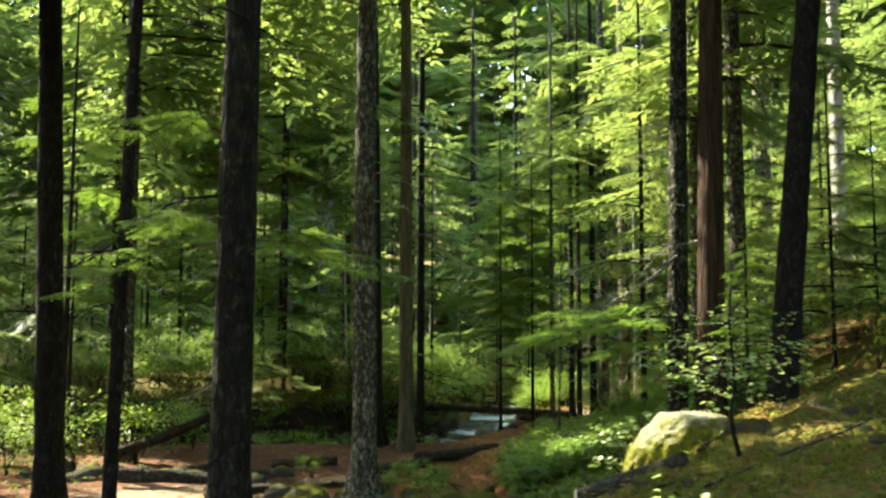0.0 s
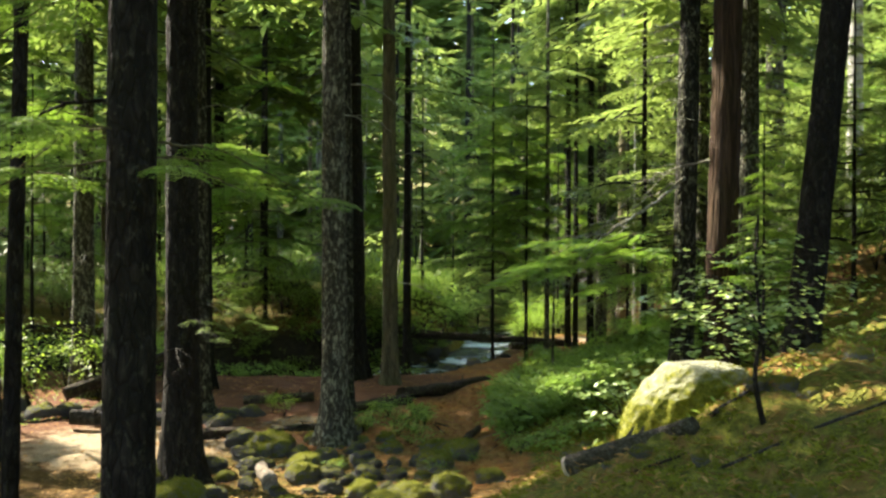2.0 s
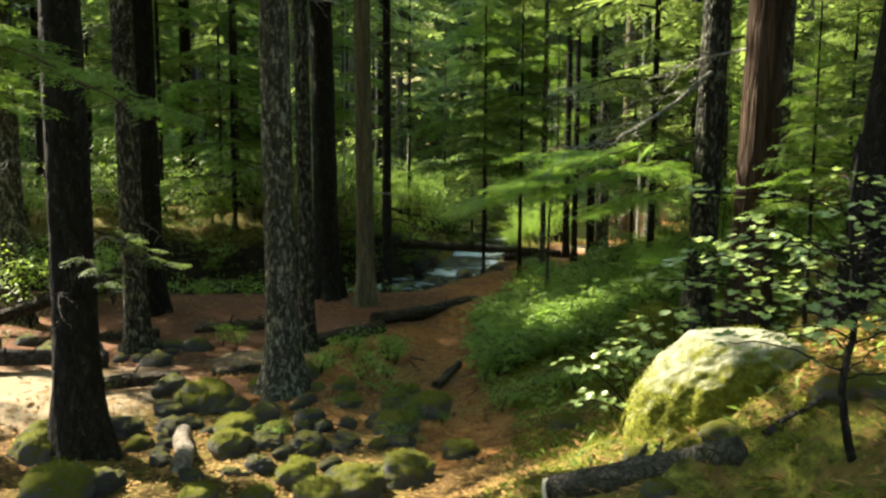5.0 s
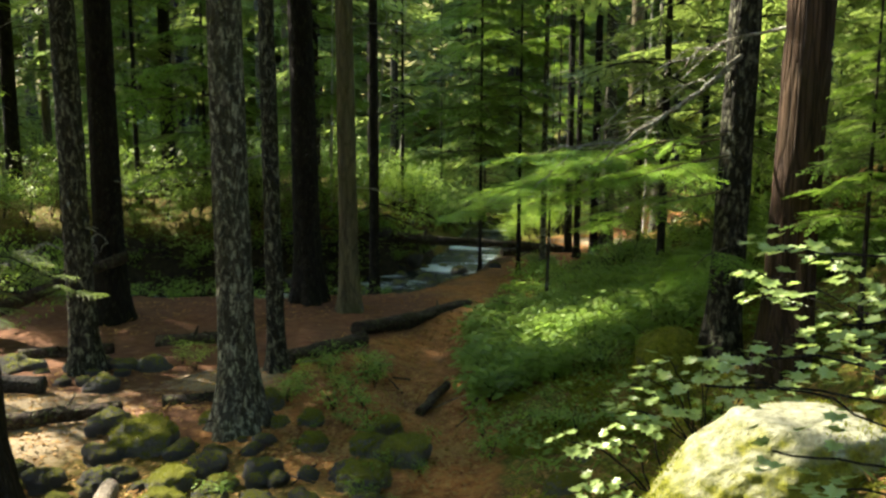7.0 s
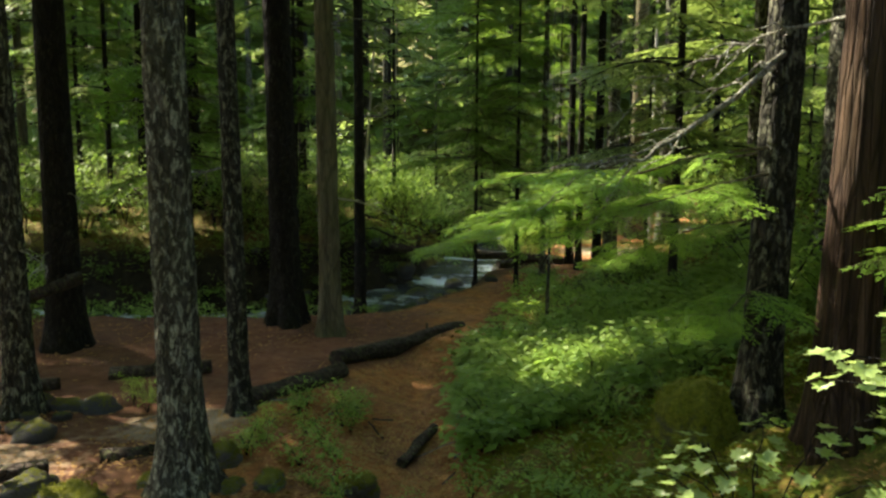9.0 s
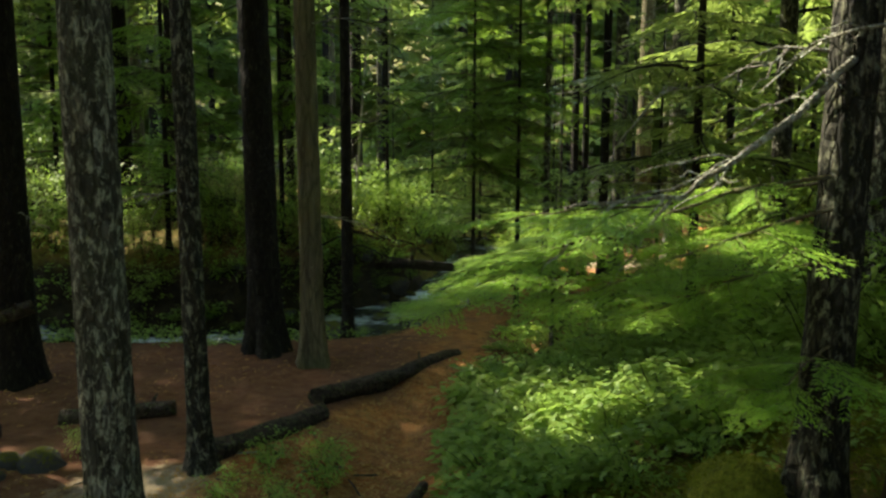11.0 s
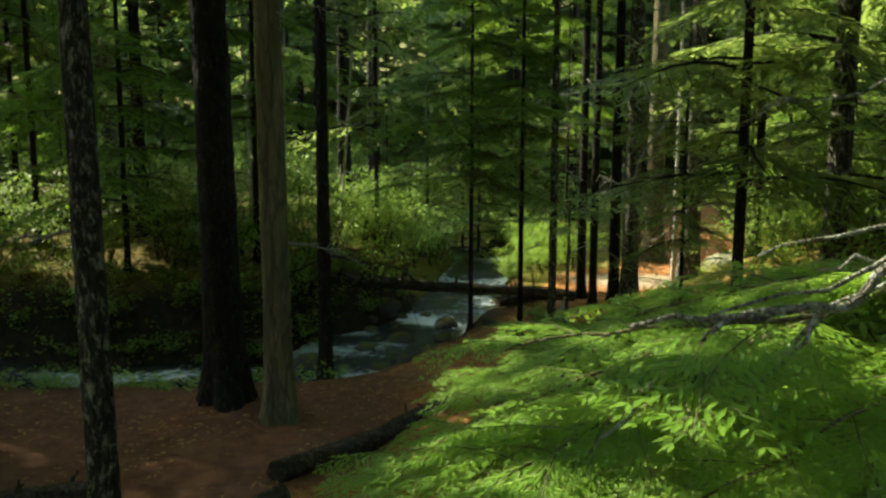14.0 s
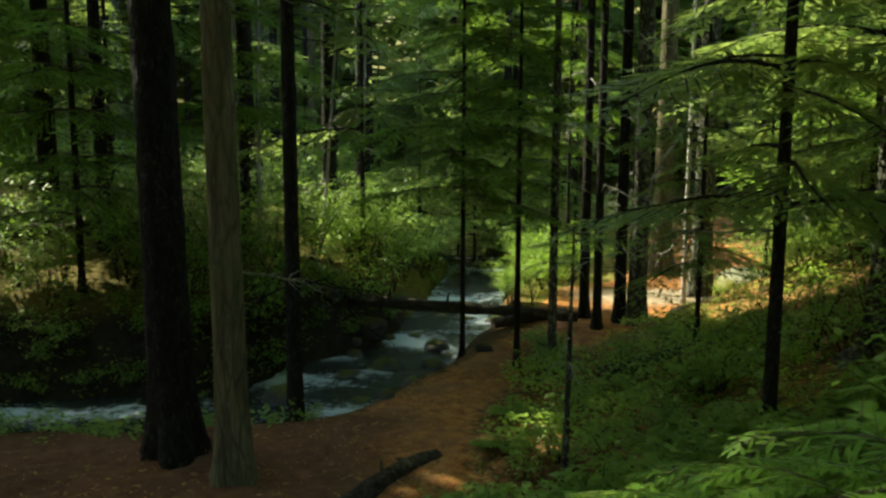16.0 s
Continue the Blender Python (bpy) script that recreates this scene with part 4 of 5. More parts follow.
# tall trunks behind
for _i, (_x, _y) in enumerate(scatter(60, (-26, 26), (19, 46), 1.25, 1.5)):
    _d = _rs.uniform(0.14, 0.42)
    tree(_x, _y, _d, 11 + 10 * _d, _rs.uniform(3.0, 6.5), _rs.uniform(1.9, 2.8), (BARK_DARK, BARK_GREY, BARK_DARK, BARK_OLIVE)[_i % 4], (DARK, GREY, DARK, "brown-barked forest conifer")[_i % 4] + ", deep in the wood",
         FARB if _y > 25 else COARSE, step=0.66, per=3, seed=300 + _i, dead=2, dead_z=(2, 7), dead_len=1.2, leafmat=NEEDLE if _i % 2 else NEEDLE_DEEP)
# unseen trees beside and behind the walk, added to shade and dapple it
for _i, (_x, _y) in enumerate(scatter(80, (-26, 18), (-12, 26), 1.8, 2.2, wedge=False)):
    if abs(_x - 0.06 * _y) < 0.58 * _y + 3.2 and _y > -1:
        continue
    tree(_x, _y, _rs.uniform(0.2, 0.4), _rs.uniform(13, 16), _rs.uniform(4.0, 6.0), _rs.uniform(2.2, 3.0), BARK_DARK if _i % 2 else BARK_GREY, (GREY, DARK)[_i % 2] + " out of view, added for shade",
         FARB, step=0.66, per=3, seed=400 + _i, leafmat=NEEDLE_DEEP)


def far_woods():
    """The closed wall of the wood on the slopes behind, too dense to count."""
    rng = np.random.default_rng(9)
    cr = Crown()
    light = WOODB
    for _ in range(1700):
        a = rng.uniform(-0.72, 0.72)
        r = rng.uniform(40, 60)
        x, y = r * math.sin(a), 4 + r * math.cos(a)
        z = float(land(x, y)) + rng.uniform(0.0, 1.0) ** 0.8 * 23
        cr.bough(light[rng.integers(len(light))], (x, y, z), rng.uniform(0, 6.28), rng.uniform(2.6, 4.2), rng.normal(0, 0.4))
    ob = new("far_woods", cr.mesh("far_woods", NEEDLE, BARK_DARK))
    tagged(ob, "dense far conifer woods closing the distance", "woods", kind="stuff")


far_woods()

# ---- stones ----


def rock_mesh(seed, sx, sy, sz, rough, mat, sub=3, flat=0.0, pits=0.0, dent=0.35, box=1.0, grain=0.2):
    rng = np.random.default_rng(seed)
    bm = bmesh.new()
    bmesh.ops.create_icosphere(bm, subdivisions=sub, radius=1.0)
    o = Vector(rng.uniform(-40, 40, 3))
    for v in bm.verts:
        p = v.co.copy()
        k = 1 + rough * (noise.noise(p * 0.9 + o) + 0.55 * noise.noise(p * 2.1 + o) - dent * abs(noise.noise(p * 3.1 + o)) + 0.26 * noise.noise(p * 5.5 + o) + grain * noise.noise(p * 13 + o) - pits * max(0.0, noise.noise(p * 13 + o) - 0.25))
        p = Vector([math.copysign(abs(c) ** box, c) for c in p]) * k
        if flat and p.z > 1 - flat:
            p.z = 1 - flat + (p.z - 1 + flat) * 0.3
        v.co = Vector((p.x * sx, p.y * sy, p.z * sz))
    me = bpy.data.meshes.new("rock")
    bm.to_mesh(me)
    bm.free()
    me.materials.append(mat)
    me.polygons.foreach_set("use_smooth", np.full(len(me.polygons), True))
    return me


def leaning(me, kx, ky):
    """Slants a stone, so that one face lies back and another overhangs."""
    for v in me.vertices:
        v.co.x += kx * v.co.z
        v.co.y += ky * v.co.z
    return me


thing("boulder", 1.68, 6.22, 0.84, "large moss-coated boulder on the bank, its bare top paled as if sunlit", "boulder", me=leaning(rock_mesh(9, 0.40, 0.34, 0.48, 0.13, STONE_BOULDER, 6, 0.05, 0.0, 0.0, 0.86), 0.13, -0.36), rz=0.10)
thing("boulder", 2.08, 9.05, ground_at(2.08, 9.05) + 0.08, "rounded mossy boulder at the foot of a conifer", "boulder", me=rock_mesh(6, 0.24, 0.24, 0.27, 0.2, STONE_OVERGROWN, 5, 0.0))
thing("boulder", 5.4, 20.5, ground_at(5.4, 20.5) + 0.1, "pale sunlit boulder beside the trail", "boulder", me=rock_mesh(8, 0.5, 0.4, 0.35, 0.22, STONE_BOULDER, 3))


def fuzz(ob, n, seed, length=0.014):
    """Short moss that grows out of a boulder."""
    rng = np.random.default_rng(seed)
    vs = ob.data.vertices
    pick = rng.integers(0, len(vs), n)
    P = np.array([vs[int(i)].co[:] for i in pick])
    N = np.array([vs[int(i)].normal[:] for i in pick])
    on = np.sin(P[:, 0] * 9 + seed) + np.sin(P[:, 1] * 11) + np.sin(P[:, 2] * 12) > -0.3
    P, N = P[on] + rng.normal(0, 0.006, P[on].shape), N[on]
    D = unit(N + rng.normal(0, 0.6, N.shape))
    S = unit(np.cross(D, rng.normal(0, 1, D.shape)))
    V, F = kites(P, D, S, length * rng.uniform(0.5, 1.4, len(P)), 0.006)
    part("moss_cover", mesh("moss_cover", V, F, [MOSSTUFT]), ob, "short yellow-green moss", "stuff")


for _k, _o in enumerate([o for o in scene.objects if o.name.startswith("boulder")][:2]):
    fuzz(_o, 9000 if _k == 0 else 8000, _k)
ROCKS = [rock_mesh(50 + i, 1.0, 0.75 + 0.04 * i, 0.62 + 0.03 * i, 0.34, STONE_MOSSY if i % 2 else STONE_BARE, 4) for i in range(8)]
PLAIN = [rock_mesh(70 + i, 1.0, 0.75 + 0.04 * i, 0.62 + 0.03 * i, 0.32, STONE_MOSSY if i % 2 else STONE_BARE, 3) for i in range(8)]


def moss_cap(rock, n, seed):
    """Moss blades for the upper side of a stone, in the stone's own size."""
    rng = np.random.default_rng(seed)
    P = np.array([v.co[:] for v in rock.vertices])
    N = np.array([v.normal[:] for v in rock.vertices])
    ok = np.nonzero(N[:, 2] > rng.uniform(0.0, 0.7, len(P)))[0]
    i = rng.choice(ok, n)
    P = P[i] + rng.normal(0, 0.03, (n, 3))
    D = unit(N[i] + rng.normal(0, 0.7, (n, 3)))
    V, F = kites(P, D, unit(np.cross(D, rng.normal(0, 1, D.shape))), 0.085 * rng.uniform(0.4, 1.4, n), 0.035)
    return mesh("moss_cover", V, F, [MOSSTUFT])


CAPS = [moss_cap(m, 600, i) for i, m in enumerate(ROCKS)]
_rr = np.random.default_rng(31)


def rocks(n, xr, yr, lo, hi, label, group, only=None, skip=None):
    k = 0
    while k < n:
        x, y = _rr.uniform(*xr), _rr.uniform(*yr)
        if skip and skip(x, y):
            continue
        s = lo + (hi - lo) * _rr.uniform() ** 2
        i = int(_rr.integers(8))
        if only is not None:
            i = (i // 2) * 2 + only
        ob = thing("rock", x, y, max(ground_at(x, y), -0.52) + s * 0.18, label if i % 2 else label.replace("mossy", "dark"), "rock", group, rz=_rr.uniform(0, 6.28), me=(ROCKS if y < 9 else PLAIN)[i])
        ob.scale = (s, s, s)
        k += 1


for _x, _y, _s, _i in ((-1.36, 8.98, 0.25, 1), (-1.70, 9.25, 0.17, 0), (-1.42, 8.32, 0.11, 2), (-1.14, 8.25, 0.09, 0), (-0.93, 8.15, 0.15, 3), (-0.90, 7.84, 0.14, 5), (-0.66, 8.2, 0.09, 1),
                       (-0.53, 7.75, 0.08, 2), (-0.39, 7.86, 0.09, 3), (-0.39, 7.36, 0.15, 1), (-0.22, 7.05, 0.14, 5), (0.00, 7.15, 0.15, 7), (-0.36, 8.30, 0.09, 0), (0.11, 8.85, 0.14, 1),
                       (0.38, 8.66, 0.18, 3), (0.14, 8.22, 0.15, 5), (-0.55, 7.05, 0.10, 1), (-0.86, 7.02, 0.12, 3), (-1.45, 7.15, 0.12, 4), (-1.62, 7.0, 0.20, 5), (-2.19, 7.2, 0.16, 0),
                       (-2.10, 7.75, 0.15, 7), (-2.12, 8.05, 0.11, 2), (-1.60, 8.05, 0.08, 1), (-0.75, 9.85, 0.13, 7), (-0.25, 8.9, 0.12, 1), (0.25, 7.35, 0.16, 7), (0.57, 7.65, 0.12, 1),
                       (0.16, 9.7, 0.15, 3), (-0.35, 9.45, 0.12, 1), (-1.05, 9.45, 0.10, 5)):
    _o = thing("rock", _x, _y, ground_at(_x, _y) + _s * 0.28, "mossy rounded rock beside the trail" if _i % 2 else "dark rounded rock beside the trail", "rock", "rocks beside the trail", rz=_x * 5, me=ROCKS[_i])
    _o.scale = (_s, _s, _s)
    if _i % 2:
        part("moss_cover", CAPS[_i], _o, "short yellow-green moss", "stuff")
rocks(46, (-1.6, 0.3), (7.2, 9.0), 0.05, 0.13, "dark rounded rock beside the trail", "rocks beside the trail", 0)
rocks(30, (-2.4, 0.3), (7.0, 9.5), 0.03, 0.09, "mossy rounded rock beside the trail", "rocks beside the trail")
rocks(20, (-1.6, 0.45), (6.0, 7.6), 0.03, 0.12, "mossy rounded rock beside the trail", "rocks beside the trail")
rocks(14, (-3.4, -2.0), (10.2, 11.1), 0.06, 0.17, "mossy rock at the rim of the sandy flat", "rocks by the flat", 0)
rocks(12, (-5.2, -3.3), (10.4, 11.5), 0.09, 0.24, "mossy rock at the rim of the sandy flat", "rocks by the flat", 0)
rocks(10, (-2.6, -1.6), (7.9, 8.6), 0.06, 0.16, "mossy rock near a dark trunk", "rocks beside the trail")
rocks(80, (-7, 1.8), (14.9, 24), 0.07, 0.22, "dark wet stone in the stream bed", "stream stones", 0,
      lambda x, y: not 0.1 < float(along(STREAM, np.array(x), np.array(y))[0]) < 1.3)
rocks(30, (0.9, 2.8), (3.7, 5.8), 0.03, 0.09, "stone wholly grown over with yellow-green moss", "stones on the bank", 1)
rocks(10, (1.0, 2.8), (3.6, 8.2), 0.05, 0.12, "mossy stone on the bank", "stones on the bank", 1)

# ---- fallen wood ----


def log_thing(a, b, d, mat, label, seed, name="fallen_log", cut=None, sag=0.0, group="fallen logs", stubs=2, lump=0.34):
    rng = np.random.default_rng(seed)
    a, b = np.array(a, float), np.array(b, float)
    L = np.linalg.norm(b - a)
    m = max(10, int(L / 0.05))
    q = np.linspace(0, 1, m)
    P = np.outer(1 - q, np.zeros(3)) + np.outer(q, b - a)
    P[:, 2] -= sag * 4 * q * (1 - q)
    P[:, 0] += 0.03 * np.sin(q * 9 + seed) * L * 0.5
    P[:, 1] += 0.025 * np.sin(q * 7 + seed * 2) * L * 0.5
    sides = 18
    an = np.linspace(0, 2 * np.pi, sides, endpoint=False)
    R = np.full((m, sides), d / 2) * (1 - 0.18 * q)[:, None]
    for i in range(m):
        for j in range(sides):
            R[i, j] *= 1 + lump * noise.noise(Vector((math.cos(an[j]) * 1.5 + seed, math.sin(an[j]) * 1.5, q[i] * L * 3.0))) + 0.08 * noise.noise(Vector((math.cos(an[j]) * 5 + seed, math.sin(an[j]) * 5, q[i] * L * 12)))
    V, F = tube(P, R, sides, closed=True)
    e = thing(name, *a, label, "log", group)
    w = part("stem", mesh("stem", V, F, [mat], smooth=np.concatenate([np.full(len(F[0]), True), np.full(len(F[1]), False)])), e)
    if cut:
        ax = (b - a) / L
        n = 20
        t = np.linspace(0, 6.283, n, endpoint=False)
        u = unit(np.cross(ax, [0, 0, 1.0]))
        v = np.cross(ax, u)
        C = -ax * 0.004 + (u[None] * np.cos(t)[:, None] + v[None] * np.sin(t)[:, None]) * d * 0.47
        V2 = np.vstack([C, C + ax * 0.02, -ax * 0.006])
        k = np.arange(n)
        F2 = [np.stack([k, (k + 1) % n, n + (k + 1) % n, n + k], -1), np.stack([(k + 1) % n, k, np.full(n, 2 * n)], -1)]
        part("cut_end", mesh("cut_end", V2, F2, [CUTWOOD]), e, "pale sawn end")
    for _ in range(stubs):
        i = int(rng.integers(2, m - 2))
        dv = unit(np.array([rng.normal(), rng.normal(), abs(rng.normal()) + 0.4]))
        ln = d * rng.uniform(0.7, 1.6)
        SV, SF = tube(np.stack([P[i], P[i] + dv * ln * 0.6, P[i] + dv * ln + rng.normal(0, 0.02, 3)]), [d * 0.14, d * 0.1, d * 0.04], 6)
        part("branch_stub", mesh("branch_stub", SV, SF, [mat], smooth=True), w)
    return e


def gz(x, y, up=0.0):
    return (x, y, ground_at(x, y) + up)


log_thing(gz(0.86, 5.53, 0.035), gz(1.42, 5.15, 0.045), 0.12, BROWNLOG, "grey-brown weathered log with a pale broken end on the mossy bank", 1, cut=True, lump=0.16)
log_thing(gz(1.50, 5.20, 0.01), gz(1.72, 5.22, 0.01), 0.022, DARKLOG, "thin weathered stick lying on the bank", 2, stubs=1)
log_thing(gz(-0.93, 11.05, 0.05), gz(-0.22, 12.26, 0.05), 0.17, LOGWOOD, "dark rotten log edging the trail", 3, group="trail edging logs")
log_thing(gz(-0.32, 12.58, 0.06), gz(0.90, 14.4, -0.03), 0.17, LOGWOOD, "dark rotten log edging the trail", 4, group="trail edging logs")
log_thing(gz(-1.04, 7.32, 0.05), gz(-1.30, 8.16, 0.07), 0.125, PALELOG, "short pale-barked log lying among mossy rocks", 5, stubs=0, lump=0.12)
log_thing(gz(-2.45, 9.15, 0.05), gz(-1.75, 9.55, 0.07), 0.12, LOGWOOD, "dark broken log beside the sandy flat", 6)
log_thing(gz(-1.55, 9.85, 0.05), gz(-1.0, 10.1, 0.05), 0.11, LOGWOOD, "dark broken log beside the sandy flat", 7)
log_thing(gz(-2.35, 12.1, 0.07), gz(-1.45, 12.3, 0.10), 0.15, LOGWOOD, "dark log with an upturned stub on the trail flat", 8, stubs=4)
log_thing(gz(-3.4, 11.4, 0.06), gz(-2.6, 11.7, 0.06), 0.13, LOGWOOD, "dark log on the earth flat", 9)
log_thing((-4.4, 11.6, 0.15), (-2.9, 12.9, 0.75), 0.14, LOGWOOD, "fallen trunk leaning against standing trees", 10)
log_thing(gz(-3.6, 9.9, 0.08), gz(-2.6, 10.2, 0.08), 0.16, DARKLOG, "grey log at the rim of the sandy flat", 11)
log_thing(gz(0.40, 10.45, 0.03), gz(0.62, 11.1, 0.09), 0.09, LOGWOOD, "dark stick lying on the trail", 12, stubs=1)
log_thing((-2.7, 20.25, 0.22), (2.75, 19.1, -0.02), 0.18, LOGWOOD, "long mossy log fallen across the stream", 13, stubs=6)
log_thing(gz(1.6, 19.0, 0.1), gz(2.7, 19.9, 0.05), 0.14, LOGWOOD, "broken log at the stream edge", 14)
log_thing((2.5, 16.2, ground_at(2.5, 16.2) + 0.08), (4.3, 16.6, ground_at(3.4, 16.4) + 0.12), 0.19, LOGWOOD, "dark rotten log below the brushy slope", 15, stubs=4)
log_thing(gz(-6.5, 18.9, 0.3), gz(-2.6, 19.1, 0.35), 0.2, LOGWOOD, "mossy fallen trunk behind the stream", 17, stubs=4)
log_thing(gz(4.2, 19.9, 0.05), gz(5.1, 20.2, 0.05), 0.14, LOGWOOD, "dark log beside the trail bend", 18)
log_thing(gz(3.75, 13.85, 0.05), gz(4.45, 14.2, 0.06), 0.12, GREYLOG, "pale sunlit broken log on the brushy slope", 21)
_rt = np.random.default_rng(41)
for _i in range(26):
    _x, _y = _rt.uniform(-1.6, 0.9), _rt.uniform(7.0, 11.5)
    _a, _l = _rt.uniform(0, 6.28), _rt.uniform(0.12, 0.4)
    log_thing(gz(_x, _y, 0.012), gz(_x + _l * math.cos(_a), _y + _l * math.sin(_a), 0.02), _rt.uniform(0.008, 0.018), DARKLOG if _i % 3 else GREYLOG, "thin dry stick on the leaf litter", 100 + _i, name="stick", group="fallen sticks", stubs=0)
log_thing(gz(1.35, 4.55, 0.02), gz(2.3, 4.7, 0.02), 0.014, DARKLOG, "thin grey stick on the moss", 19, stubs=1)
log_thing(gz(1.05, 4.82, 0.01), gz(1.34, 4.98, 0.02), 0.014, LOGWOOD, "dark stick on the moss", 20, stubs=1)


def big_dead_branch():
    """The long crooked branch that hangs from the lichen-spotted conifer."""
    rng = np.random.default_rng(3)
    pts = np.array([[2.40, 8.90, 2.62], [2.05, 8.66, 2.38], [1.80, 8.50, 2.20], [1.63, 8.43, 2.10], [1.45, 8.40, 2.09], [1.20, 8.42, 2.07]])
    q = np.linspace(0, len(pts) - 1, 40)
    P = np.stack([np.interp(q, np.arange(len(pts)), pts[:, i]) for i in range(3)], -1)
    P += np.cumsum(rng.normal(0, 0.004, P.shape), 0)
    V, F = tube(P, np.linspace(0.017, 0.005, 40), 8)
    e = thing("hanging_branch", 0, 0, 0, "long crooked lichen-grey branch hanging from a conifer", "branch")
    part("stem", mesh("stem", V, F, [DEADWOOD], smooth=True), e)
    for k in range(9):
        i = int(rng.integers(12, 38))
        dv = unit(np.array([-0.5 + rng.normal(0, 0.5), -0.3 + rng.normal(0, 0.4), -0.5 + rng.normal(0, 0.3)]))
        ln = rng.uniform(0.15, 0.5)
        m = 8
        T = P[i] + np.outer(np.linspace(0, 1, m), dv * ln) + np.cumsum(rng.normal(0, 0.012, (m, 3)), 0)
        T[0] = P[i]
        tv, tf = tube(T, np.linspace(0.007, 0.002, m), 5)
        part("twig", mesh("twig", tv, tf, [DEADWOOD], smooth=True), e)


big_dead_branch()


def arching_branch():
    """A bare grey branch that arches down from a thin conifer."""
    rng = np.random.default_rng(8)
    pts = np.array([[4.85, 18.0, 4.6], [4.3, 17.2, 3.75], [3.76, 16.38, 3.14], [3.1, 15.45, 2.6], [2.57, 14.63, 2.14], [2.4, 14.3, 1.9]])
    q = np.linspace(0, len(pts) - 1, 36)
    P = np.stack([np.interp(q, np.arange(len(pts)), pts[:, i]) for i in range(3)], -1) + np.cumsum(rng.normal(0, 0.008, (36, 3)), 0)
    e = thing("hanging_branch", 0, 0, 0, "bare grey branch arching down from a thin conifer", "branch")
    part("stem", mesh("stem", *tube(P, np.linspace(0.024, 0.006, 36), 7), [DEADWOOD], smooth=True), e)
    for i in (16, 20, 24, 28, 31):
        T = P[i] + np.outer(np.linspace(0, 1, 7), unit(rng.normal(0, 1, 3) + np.array([-0.4, -0.4, 0])) * rng.uniform(0.25, 0.5)) + np.cumsum(rng.normal(0, 0.012, (7, 3)), 0)
        T[0] = P[i]
        part("twig", mesh("twig", *tube(T, np.linspace(0.008, 0.002, 7), 5), [DEADWOOD], smooth=True), e)


arching_branch()

# ---- undergrowth ----


def shrub_meshes(seed, h, spread, stems, leaves, size, leafmat, flatness=0.5):
    """Thin stems and small pointed leaves held in layers."""
    rng = np.random.default_rng(seed)
    SV, SF, k = [], [], 0
    LP, LD = [], []
    for _ in range(stems):
        a = rng.uniform(0, 6.28)
        r = spread * rng.uniform(0.3, 1.0)
        hh = h * rng.uniform(0.55, 1.05)
        q = np.linspace(0, 1, 7)
        line = np.stack([np.cos(a) * r * q ** 1.3, np.sin(a) * r * q ** 1.3, hh * np.sin(q * 1.45)], -1) + np.cumsum(rng.normal(0, 0.012, (7, 3)), 0)
        line[0] = (0, 0, -0.03)
        V, F = tube(line, np.linspace(0.006, 0.002, 7), 3, closed=False)
        SV.append(V)
        SF.append(F[0] + k)
        k += len(V)
        n = leaves // stems
        f = 0.25 + 0.75 * rng.uniform(0, 1, n) ** 0.7
        base = np.stack([np.interp(f, q, line[:, i]) for i in range(3)], -1)
        yaw = rng.uniform(0, 6.28, n)
        off = rng.uniform(0.01, 0.16, n) * (0.6 + h)
        LP.append(base + np.stack([np.cos(yaw) * off, np.sin(yaw) * off, rng.normal(0, 0.015, n)], -1))
        LD.append(unit(np.stack([np.cos(yaw), np.sin(yaw), rng.normal(-0.15, 0.35, n)], -1)))
    P, D = np.vstack(LP), np.vstack(LD)
    S = unit(np.cross(D, np.array([0, 0, 1.0])) + rng.normal(0, 1 - flatness, D.shape) * 0.6)
    V, F = kites(P, D, S, size * rng.uniform(0.45, 1.4, len(P)), size * rng.uniform(0.3, 0.6, len(P)), bend=0.12)
    return mesh("stem", np.vstack(SV), np.vstack(SF), [BARK_DARK]), mesh("foliage", V, F, [leafmat])


def shrub_kind(name, label, variants):
    made = []
    for st, fo in variants:
        e = thing(name, 0, 0, -50, label, "shrub", name + "s")
        part("stem", st, e)
        part("foliage", fo, e)
        made.append(e)
    return made


def strew(kinds, n, xr, yr, lo, hi, seed, keep):
    rng = np.random.default_rng(seed)
    k, tries = 0, 0
    while k < n and tries < n * 40:
        tries += 1
        x, y = rng.uniform(*xr), rng.uniform(*yr)
        if not keep(x, y):
            continue
        s = rng.uniform(lo, hi)
        ob = copy_thing(kinds[int(rng.integers(len(kinds)))], Matrix.Identity(4))
        ob.location, ob.rotation_euler, ob.scale = (x, y, ground_at(x, y)), (0, 0, rng.uniform(0, 6.28)), (s, s, s)
        k += 1


def off(line, x, y):
    return float(along(line, np.array(x), np.array(y))[0])


LOW = shrub_kind("huckleberry_shrub", "low green huckleberry shrub on the brushy slope", [shrub_meshes(600 + i, 0.42, 0.38, 8, 190, 0.076, LEAF_SHRUB, 0.9) for i in range(5)])
SUNNY = shrub_kind("leafy_shrub", "light green leafy shrub catching the sun", [shrub_meshes(620 + i, 0.9, 0.6, 9, 560, 0.058, LEAF_SUNNY, 0.8) for i in range(4)])
TALL = shrub_kind("understory_shrub", "green understory shrub with layered leaves", [shrub_meshes(640 + i, 1.0, 0.75, 7, 400, 0.07, LEAF_SHRUB, 0.7) for i in range(4)])


def slope(x, y):
    return x > np.interp(y, [7, 8.5, 9.5, 10.5, 14, 18], [1.6, 1.5, 1.1, 0.75, 1.15, 2.2]) + 0.1 and math.hypot(x - 2.44, y - 8.97) > 0.3


